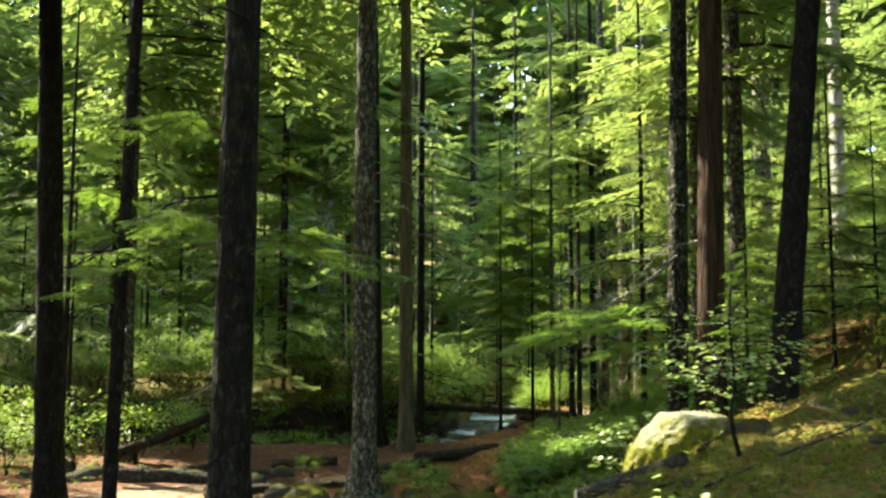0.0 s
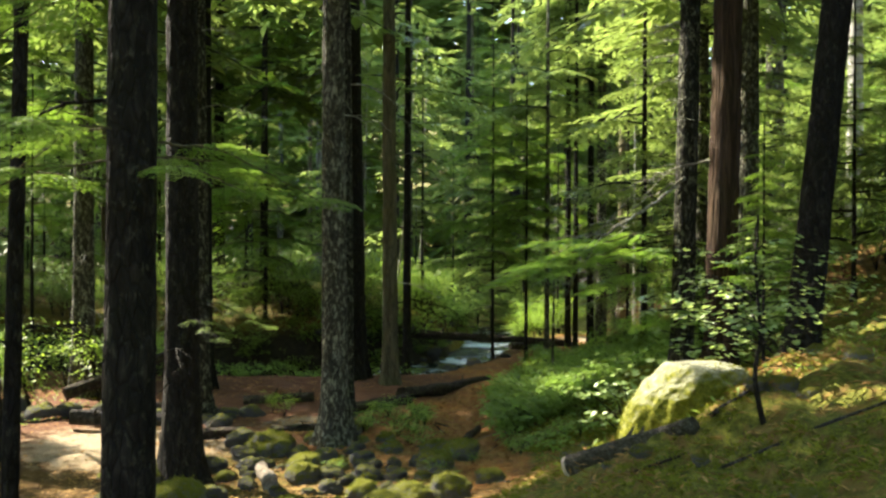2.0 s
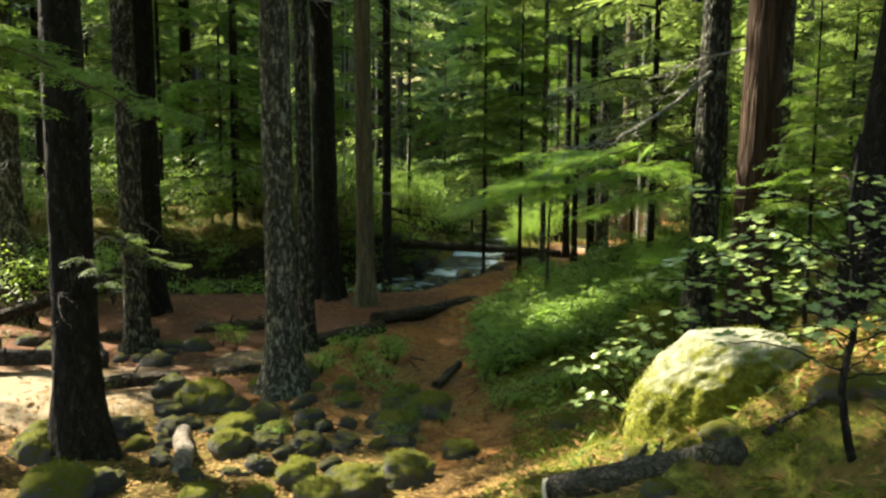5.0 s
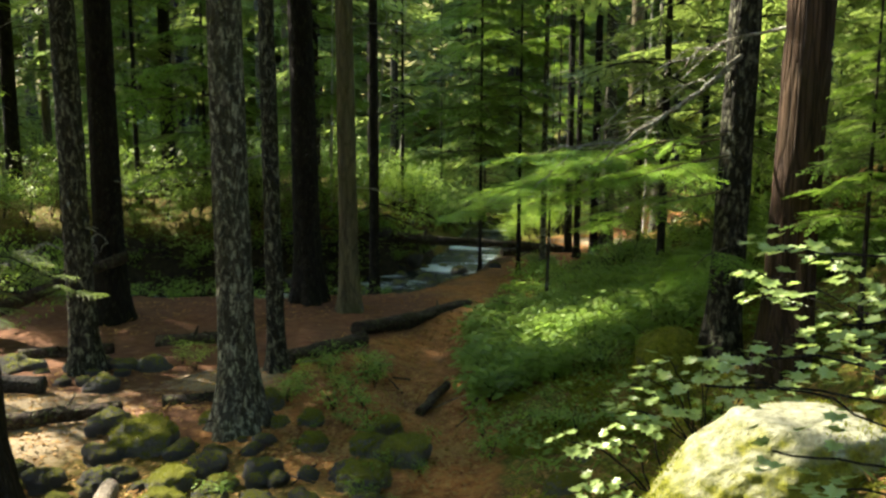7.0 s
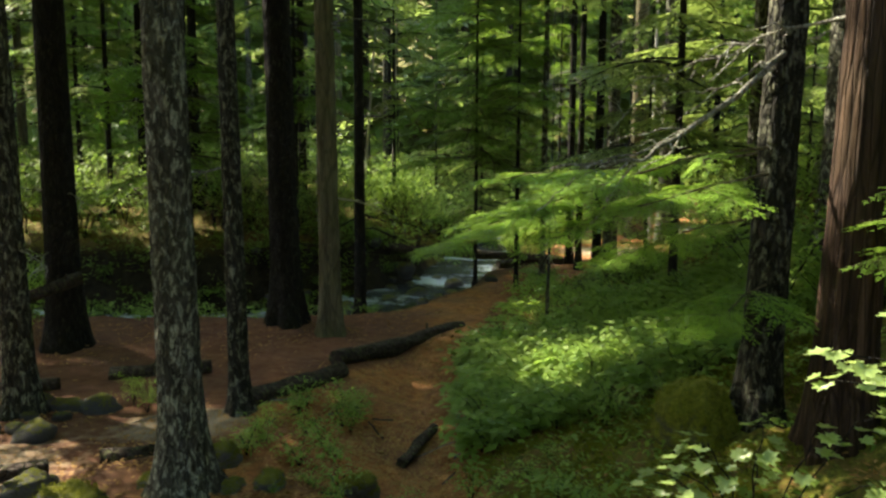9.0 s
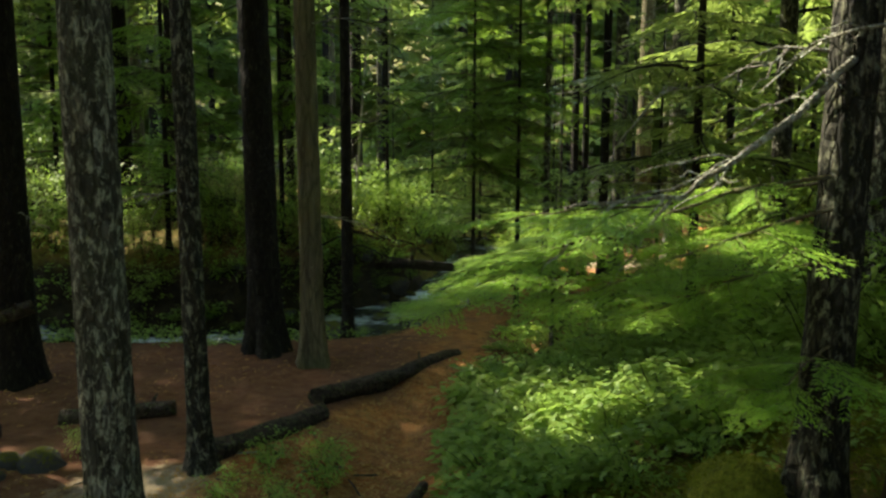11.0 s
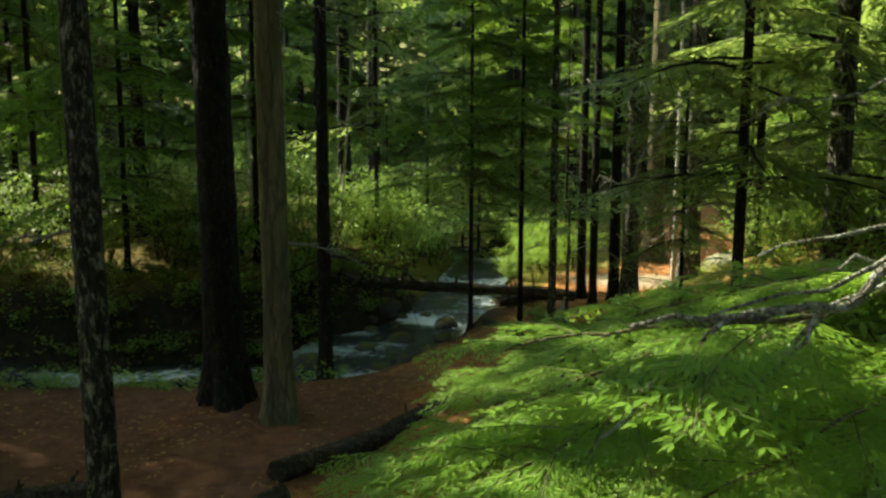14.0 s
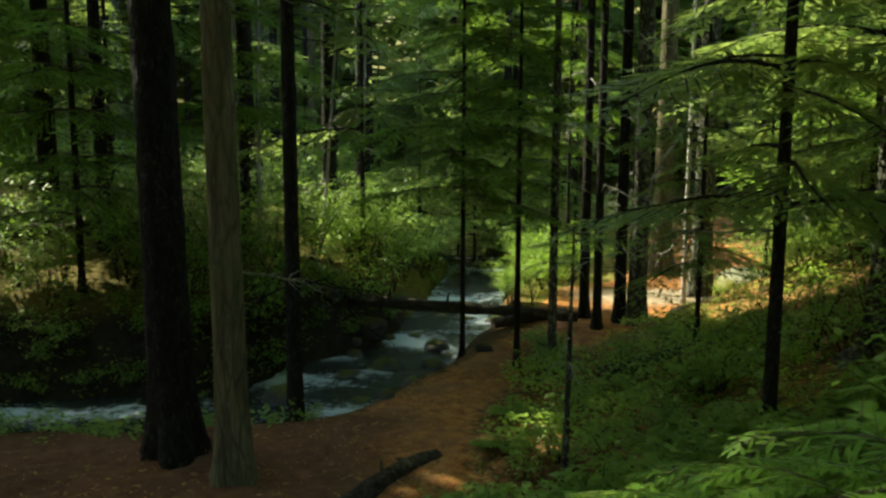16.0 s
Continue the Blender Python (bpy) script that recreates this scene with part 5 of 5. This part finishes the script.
strew(LOW, 120, (0.9, 4.2), (10.0, 12.9), 0.45, 0.95, 1, lambda x, y: slope(x, y) and math.sin(x * 4.1 + 1.7 * math.sin(y * 2.3)) + math.sin(y * 3.7) > -1.1)
strew(LOW, 18, (0.85, 3.6), (8.2, 10.2), 0.2, 0.5, 21, lambda x, y: x > 0.85 and math.hypot(x - 2.44, y - 8.97) > 0.3)
strew(LOW, 34, (1.1, 5.0), (12.6, 15.6), 0.5, 1.0, 2, slope)
strew(LOW, 46, (1.2, 6.0), (13.0, 18.6), 0.3, 0.7, 16, lambda x, y: x > 1.3 + 0.12 * (y - 13) and off(TRAIL, x, y) > 0.8)
strew(TALL, 8, (3.0, 6.5), (13.5, 18.0), 0.4, 0.7, 17, lambda x, y: off(TRAIL, x, y) > 1.5)
strew(LOW, 16, (-0.7, 0.25), (9.6, 11.4), 0.3, 0.6, 3, lambda x, y: x < 0.1 - 0.0 * y and math.hypot(x + 0.81, y - 9.3) > 0.35)
strew(LOW, 14, (-0.9, 0.5), (7.6, 10.2), 0.14, 0.34, 14, lambda x, y: math.hypot(x + 0.81, y - 9.3) > 0.35)
strew(LOW, 12, (0.9, 2.4), (17.0, 18.2), 0.4, 0.8, 4, lambda x, y: off(TRAIL, x, y) > 0.9 or x > 2)
strew(SUNNY, 26, (-8.5, -3.9), (10.6, 15.5), 0.6, 1.25, 5, lambda x, y: math.hypot(x + 4.6, y - 12.6) > 0.5)
strew(SUNNY, 12, (-8.5, -2.4), (17.9, 20.2), 0.6, 1.0, 15, lambda x, y: off(STREAM, x, y) > 0.95)
strew(SUNNY, 7, (-0.9, 0.0), (19.6, 22.0), 0.8, 1.2, 6, lambda x, y: off(STREAM, x, y) > 1.0)
strew(SUNNY, 9, (1.5, 2.7), (20.6, 21.9), 0.5, 0.9, 22, lambda x, y: off(STREAM, x, y) > 0.7 and off(TRAIL, x, y) > 0.7)
strew(SUNNY, 10, (1.5, 3.4), (21.2, 23.5), 0.7, 1.1, 7, lambda x, y: off(STREAM, x, y) > 0.9 and off(TRAIL, x, y) > 0.8)
strew(SUNNY, 14, (5.0, 9.5), (15.5, 21.5), 0.6, 1.2, 8, lambda x, y: off(TRAIL, x, y) > 1.2)
strew(TALL, 80, (-11, 0.6), (17.8, 28), 0.6, 1.5, 9, lambda x, y: off(STREAM, x, y) > 1.0 and (x < -1.2 or y > 21.5))
strew(LOW, 16, (-1.2, 0.3), (17.6, 20.6), 0.5, 0.9, 20, lambda x, y: off(STREAM, x, y) > 0.9)
strew(TALL, 80, (-9, 1.2), (16.7, 24), 0.5, 1.1, 12, lambda x, y: (x < -0.9 or y > 20.6) and 0.85 < off(STREAM, x, y) < 2.2 and y > float(np.interp(x, [-12, -3, -1, 0.2, 1.0], [16.0, 16.4, 16.8, 18.9, 21.0])))
strew(LOW, 56, (-5, 1.0), (14.6, 21), 0.3, 0.65, 13, lambda x, y: 0.75 < off(STREAM, x, y) < 1.35 and off(TRAIL, x, y) > 0.75)
strew(TALL, 30, (4.6, 9.0), (17.0, 25.0), 0.5, 1.0, 19, lambda x, y: off(TRAIL, x, y) > 1.7)
strew(TALL, 16, (0.3, 2.8), (22.2, 27), 0.6, 1.2, 18, lambda x, y: off(STREAM, x, y) > 0.55)
strew(TALL, 26, (3.0, 8.5), (7.2, 16.0), 0.6, 1.2, 10, lambda x, y: slope(x, y) and math.hypot(x - 2.92, y - 7.45) > 0.6)
strew(TALL, 24, (1.5, 13), (23.6, 32), 0.7, 1.4, 11, lambda x, y: off(TRAIL, x, y) > 1.2 and off(STREAM, x, y) > 1.3)
for _x, _y, _s in ((-1.62, 11.0, 0.34), (-0.55, 10.32, 0.30), (-0.32, 10.5, 0.26), (-0.62, 10.02, 0.28), (-1.78, 11.15, 0.28), (0.0, 10.75, 0.24), (-0.15, 11.1, 0.22)):
    _o = copy_thing(SUNNY[int(abs(_x * 10)) % 4], Matrix.Identity(4))
    _o.location, _o.rotation_euler, _o.scale = (_x, _y, ground_at(_x, _y)), (0, 0, _x * 7), (_s, _s, _s)
for _k in LOW + SUNNY + TALL:
    for _c in list(_k.children):
        bpy.data.objects.remove(_c)
    bpy.data.objects.remove(_k)


def frond_mesh(seed, L):
    """One arching fern frond along +x: a thin rib with tapering pairs of leaflets."""
    rng = np.random.default_rng(seed)
    q = np.linspace(0, 1, 12)
    rib = np.stack([L * q * (1 - 0.12 * q), 0.04 * L * np.sin(q * 3), L * (0.75 * q - 0.62 * q * q)], -1)
    RV, RF = tube(rib, np.linspace(0.004, 0.001, 12), 3, closed=False)
    n = 22
    f = np.repeat(np.linspace(0.14, 0.98, n), 2)
    p = np.stack([np.interp(f, q, rib[:, i]) for i in range(3)], -1)
    sg = np.tile([1.0, -1.0], n)
    D = unit(np.stack([np.full(2 * n, 0.35), sg, rng.normal(-0.12, 0.10, 2 * n)], -1))
    ln = 0.30 * L * np.sin(np.clip(f * 0.9 + 0.12, 0, 1) * np.pi) ** 0.8 * rng.uniform(0.85, 1.1, 2 * n) + 0.008
    V, F = kites(p, D, unit(np.cross(D, [0, 0, 1.0]) + rng.normal(0, 0.15, D.shape)), ln, 0.032 * L / 0.5, bend=0.15)
    return mesh("frond", np.vstack([V, RV]), [F, RF[0] + len(V)], [LEAF_SHRUB, BARK_OLIVE], index=np.concatenate([np.zeros(len(F)), np.ones(len(RF[0]))]))


FRONDS = [frond_mesh(700 + i, 0.5) for i in range(4)]


def fern(x, y, size, seed):
    rng = np.random.default_rng(seed)
    e = thing("fern", x, y, ground_at(x, y), "bright green fern among red-brown litter", "fern", "ferns")
    k = int(rng.integers(9, 13))
    for i in range(k):
        fr = part("frond", FRONDS[int(rng.integers(4))], e)
        fr.rotation_euler = (rng.normal(0, 0.1), rng.uniform(-0.35, 0.2), i * 6.283 / k + rng.normal(0, 0.2))
        sc = size * rng.uniform(0.7, 1.1)
        fr.scale = (sc, sc, sc)


for _i, (_x, _y, _s) in enumerate(((2.82, 13.87, 1.0), (2.50, 13.50, 0.9), (3.05, 13.45, 0.8), (2.75, 15.3, 0.8), (3.1, 15.0, 0.7), (1.45, 14.6, 0.6), (2.2, 14.5, 0.7), (2.6, 12.6, 0.8), (3.4, 12.2, 0.8),
                                   (1.35, 13.5, 0.5), (1.6, 15.4, 0.6), (2.0, 11.6, 0.7), (2.9, 10.9, 0.8), (1.5, 10.4, 0.55), (3.7, 16.0, 0.7), (3.6, 18.9, 0.5))):
    fern(_x, _y, _s, 720 + _i)


def maple_leaf_mesh():
    """One lobed leaf, folded a little along its midrib, with its tip towards +x."""
    rim = []
    for deg, r in ((0, 1.0), (14, 0.62), (32, 0.90), (50, 0.55), (72, 0.80), (96, 0.45), (125, 0.58), (150, 0.30), (180, 0.10)):
        rim.append((deg, r))
    pts = [(0, 0, 0)]
    for deg, r in rim:
        pts.append((0.012 + 0.05 * r * math.cos(radians(deg)), 0.055 * r * math.sin(radians(deg)), 0.011 * abs(math.sin(radians(deg))) * r - 0.008 * r * math.cos(radians(deg))))
    for deg, r in rim[1:-1][::-1]:
        pts.append((0.012 + 0.05 * r * math.cos(radians(deg)), -0.055 * r * math.sin(radians(deg)), 0.011 * abs(math.sin(radians(deg))) * r - 0.008 * r * math.cos(radians(deg))))
    n = len(pts) - 1
    F = np.array([(0, 1 + i, 1 + (i + 1) % n) for i in range(n)])
    return mesh("leaf", np.array(pts), F, [LEAF_MAPLE])


LEAF = maple_leaf_mesh()


def maple(x, y, z, sprays, label, seed, leaf_scale=1.0, stem_r=0.004, spacing=0.075, trunk=None):
    """A vine maple: crooked stems, each ending in a flat spray of paired leaves."""
    rng = np.random.default_rng(seed)
    e = thing("vine_maple", x, y, z, label, "shrub", "vine maples")
    if trunk:
        T = np.array(trunk) - np.array([x, y, z])
        f = np.linspace(0, len(T) - 1, 24)
        TP = np.stack([np.interp(f, np.arange(len(T)), T[:, i]) for i in range(3)], -1) + np.cumsum(rng.normal(0, 0.002, (24, 3)), 0)
        part("trunk", mesh("trunk", *tube(TP, np.linspace(0.015, 0.004, 24), 8), [BARK_DARK], smooth=True), e)
    for (tx, ty, tz, ln) in sprays:
        tip = np.array([tx - x, ty - y, tz - z])
        root = np.zeros(3)
        if trunk:
            root = np.array([np.interp(tip[2] - 0.05, TP[:, 2], TP[:, i]) for i in range(3)])
        q = np.linspace(0, 1, 12)
        mid = (tip + root) * 0.5 + np.array([0, 0, 0.04 if trunk else 0.25 * abs(tip[2]) + 0.05])
        P = np.outer((1 - q) ** 2, root) + np.outer(2 * q * (1 - q), mid) + np.outer(q * q, tip)
        P += np.cumsum(rng.normal(0, 0.006, P.shape), 0)
        P[0] = root if trunk else (0, 0, -0.04)
        V, F = tube(P, np.linspace(stem_r, 0.0022, 12), 6)
        st = part("stem", mesh("stem", V, F, [BARK_DARK], smooth=True), e)
        horiz = unit(np.array([tip[0] - root[0], tip[1] - root[1], 0.0]))
        k = max(3, int(ln / spacing))
        for i in range(k):
            f = 1 - (i / k) * min(0.95, ln / (np.linalg.norm(tip - root) + 1e-6)) * rng.uniform(0.9, 1.05)
            c = np.array([np.interp(f, q, P[:, a]) for a in range(3)])
            for sd in (1, -1):
                yaw = math.atan2(horiz[1], horiz[0]) + sd * rng.uniform(0.5, 1.3)
                w = rng.uniform(0.02, 0.13) * (1 if i else 0.3)
                lf = part("leaf", LEAF, st)
                lf.location = Vector(c) + Vector((math.cos(yaw) * w, math.sin(yaw) * w, rng.normal(0, 0.02)))
                lf.rotation_euler = (rng.normal(0, 0.16), rng.normal(0.10, 0.15), yaw)
                s = leaf_scale * rng.uniform(0.7, 1.15)
                lf.scale = (s, s, s)
    return e


_z = ground_at(1.67, 4.93)
_rm = np.random.default_rng(17)
_tips = []
for _h, _n, _w in ((1.50, 3, 0.30), (1.56, 4, 0.40), (1.63, 6, 0.46), (1.70, 6, 0.50), (1.77, 6, 0.50), (1.84, 5, 0.46), (1.92, 4, 0.38), (2.00, 3, 0.28)):
    _a0 = _rm.uniform(0, 6.28)
    for _k in range(_n):
        _a = _a0 + _k * 6.28 / _n + _rm.normal(0, 0.25)
        _r = _w * _rm.uniform(0.65, 1.1)
        _tips.append((1.68 + 1.15 * _r * math.cos(_a), 5.05 + 0.8 * _r * math.sin(_a), _h + _rm.normal(0, 0.02), 0.8 * _r))
maple(1.67, 4.93, _z, _tips, "young vine maple with pale layered sunlit leaves on the bank", 1, 0.52, 0.003, 0.036,
      [(1.67, 4.93, _z - 0.03), (1.64, 4.93, _z + 0.10), (1.625, 4.93, _z + 0.2), (1.66, 4.95, _z + 0.34), (1.655, 4.96, _z + 0.45), (1.64, 4.98, _z + 0.7), (1.66, 5.0, _z + 0.95), (1.65, 5.02, 2.02)])
maple(1.42, 6.62, ground_at(1.42, 6.62), [(1.08, 6.42, 1.06, 0.28), (1.16, 6.30, 0.98, 0.25), (1.22, 6.40, 1.12, 0.25), (1.12, 6.52, 0.90, 0.25), (1.30, 6.5, 1.15, 0.2)],
      "vine maple shoot with bright leaves beside the boulder", 2, 0.75, 0.005, 0.06)
maple(0.95, 2.50, ground_at(0.95, 2.50), [(0.60, 2.22, 1.52, 0.14), (0.70, 2.20, 1.50, 0.14)], "vine maple shoot with pale sunlit leaves low on the bank", 5, 0.5, 0.003, 0.04)
maple(1.85, 7.45, ground_at(1.85, 7.45), [(1.35, 7.1, 0.98, 0.35), (1.6, 7.0, 1.0, 0.35), (1.9, 7.0, 1.02, 0.4), (1.5, 7.35, 1.05, 0.35), (2.1, 7.1, 1.1, 0.35), (1.75, 7.2, 1.15, 0.3), (2.2, 7.4, 1.25, 0.3),
                                          (1.5, 7.6, 0.95, 0.35), (1.7, 7.7, 1.05, 0.3), (1.95, 7.65, 1.12, 0.35), (1.65, 7.45, 1.1, 0.3), (2.0, 7.3, 1.2, 0.3), (1.45, 7.2, 0.92, 0.3)],
      "low vine maple with green leaves under the cedar", 3, 1.0)
maple(2.62, 7.0, ground_at(2.62, 7.0), [(1.75, 6.78, 1.66, 0.4), (1.95, 6.70, 1.72, 0.4), (2.15, 6.80, 1.65, 0.4), (1.85, 6.92, 1.50, 0.35), (2.05, 6.66, 1.45, 0.4), (2.3, 6.8, 1.52, 0.35), (1.95, 7.1, 1.52, 0.35), (2.1, 6.92, 1.3, 0.35), (2.3, 6.7, 1.2, 0.3)],
      "vine maple with pale leaves behind the boulder", 4, 0.95)


def carpet(name, label, n, keep, xr, yr, length, width, mat, seed, lift, stand, category):
    """Countless small blades lying on or standing in the ground."""
    rng = np.random.default_rng(seed)
    x, y = rng.uniform(*xr, n * 3), rng.uniform(*yr, n * 3)
    ok = keep(x, y)
    x, y = x[ok][:n], y[ok][:n]
    z = np.array([ground_at(a, b) for a, b in zip(x, y)]) + lift
    a = rng.uniform(0, 6.28, len(x))
    D = unit(np.stack([np.cos(a), np.sin(a), stand * rng.uniform(0.4, 1.4, len(x)) + rng.normal(0, 0.15, len(x))], -1))
    S = unit(np.cross(D, [0, 0, 1.0]) + rng.normal(0, 0.3, D.shape))
    V, F = kites(np.stack([x, y, z], -1), D, S, length * rng.uniform(0.5, 1.4, len(x)), width * rng.uniform(0.6, 1.3, len(x)), bend=0.15)
    tagged(new(name, mesh(name, V, F, [mat])), label, category, kind="stuff")


_toe = ([0, 5, 8, 14], [-1.6, -0.2, 1.0, 1.7])
carpet("moss", "tufts of yellow-green moss on the bank", 48000, lambda x, y: (x > np.interp(y, *_toe)) & (np.sin(x * 5 + 2 * np.sin(y * 3)) + np.sin(y * 4.3 + x) > -0.5), (0.2, 3.2), (2.9, 8.4), 0.034, 0.010, MOSSTUFT, 1, -0.004, 0.9, "moss")
carpet("leaf_litter", "dry brown leaves and needles strewn on the ground", 9000, lambda x, y: (along(STREAM, x, y)[0] > 1.2), (-4.5, 3.0), (6.0, 17.5), 0.05, 0.018, LEAF_DRY, 2, 0.006, 0.1, "litter")
carpet("rock_litter", "orange-brown leaf litter among the rocks", 9000, lambda x, y: y > 5.5, (-2.8, 0.9), (5.8, 11.0), 0.045, 0.022, LEAF_DRY, 6, 0.005, 0.25, "litter")
def leafy_floor(name, label, n, keep, xr, yr, size, mat, seed, top):
    """Small leaves held level at many heights over the ground, in drifts."""
    rng = np.random.default_rng(seed)
    cx, cy = rng.uniform(*xr, n * 3), rng.uniform(*yr, n * 3)
    ok = keep(cx, cy)
    cx, cy = cx[ok][:n], cy[ok][:n]
    cz = np.array([ground_at(a, b) for a, b in zip(cx, cy)])
    m = 9
    k = len(cx) * m
    h = top * rng.uniform(0.25, 1.0, len(cx))
    x = np.repeat(cx, m) + rng.normal(0, 0.06, k)
    y = np.repeat(cy, m) + rng.normal(0, 0.06, k)
    z = np.repeat(cz, m) + np.repeat(h, m) * rng.uniform(0.6, 1.1, k)
    a = rng.uniform(0, 6.28, k)
    D = unit(np.stack([np.cos(a), np.sin(a), rng.normal(-0.1, 0.22, k)], -1))
    S = unit(np.cross(D, [0, 0, 1.0]) + rng.normal(0, 0.25, D.shape))
    V, F = kites(np.stack([x, y, z], -1), D, S, size * rng.uniform(0.6, 1.4, k), size * rng.uniform(0.4, 0.7, k), bend=0.12)
    tagged(new(name, mesh(name, V, F, [mat])), label, "plants", kind="stuff")


def _brush(x, y):
    return (x > np.interp(y, [8.0, 9.0, 9.8, 10.5, 12.5, 14, 18], [1.1, 0.95, 0.90, 0.78, 0.80, 1.15, 2.2])) & (np.hypot(x - 2.40, y - 8.97) > 0.25)


leafy_floor("undergrowth", "low leafy undergrowth covering the slope", 3000, lambda x, y: _brush(x, y) & (np.sin(x * 5 + 2 * np.sin(y * 2.6)) + np.sin(y * 4.4 + x) > -0.9), (0.7, 4.2), (10.2, 13.2), 0.085, LEAF_SHRUB, 31, 0.30)
leafy_floor("slope_herbs", "scattered small green herbs on mossy ground", 190, lambda x, y: _brush(x, y), (0.8, 3.4), (8.0, 10.3), 0.052, LEAF_SHRUB, 32, 0.12)
leafy_floor("bank_herbs", "green plants hanging over the stream's edge", 700, lambda x, y: (along(STREAM, x, y)[0] > 0.85) & (along(STREAM, x, y)[0] < 1.5) & (along(TRAIL, x, y)[0] > 0.75), (-5.0, 0.9), (14.4, 19.5), 0.06, LEAF_SHRUB, 33, 0.22)
leafy_floor("litter_herbs", "yellow-green plants among red-brown litter", 520, lambda x, y: (x > 1.2 + 0.12 * (y - 13)) & (np.sin(x * 4) + np.sin(y * 3.1) > 0.2), (1.2, 5.0), (13.2, 18.4), 0.06, LEAF_SUNNY, 34, 0.25)
carpet("slope_moss", "yellow-green moss on the foot of the slope", 30000, lambda x, y: _brush(x, y) & (np.sin(x * 5 + 2 * np.sin(y * 3)) + np.sin(y * 4.3 + x) > -0.7), (0.8, 3.2), (8.0, 10.2), 0.04, 0.012, MOSSTUFT, 8, -0.004, 0.9, "moss")
carpet("trail_litter", "orange-brown needles and leaves on the trail", 9000, lambda x, y: (x > np.interp(y, [8.5, 11.1, 12.4, 14.1], [-0.6, -0.8, -0.2, 0.8])) & (x < 1.0), (-0.8, 1.0), (8.5, 14.5), 0.042, 0.020, LEAF_DRY, 7, 0.004, 0.12, "litter")
carpet("bank_litter", "brown twigs and dead leaves among the moss", 5000, lambda x, y: x > np.interp(y, *_toe), (0.2, 3.2), (2.9, 8.4), 0.06, 0.012, LEAF_DRY, 5, 0.008, 0.35, "litter")
carpet("boulder_litter", "red-brown dead leaves heaped beside the boulder", 1600, lambda x, y: np.hypot(x - 1.66, y - 6.12) > 0.30, (1.80, 2.5), (5.5, 6.5), 0.045, 0.02, LEAF_DRY, 9, 0.006, 0.2, "litter")
carpet("sprouts", "small green sprouts and ferns on the forest floor", 5200, lambda x, y: (along(STREAM, x, y)[0] > 1.2) & (along(TRAIL, x, y)[0] > 0.75) & ((x > 0.9) | (x < -4)), (-6.5, 5.0), (5.5, 19), 0.07, 0.022, LEAF_SHRUB, 3, 0.0, 1.0, "plants")
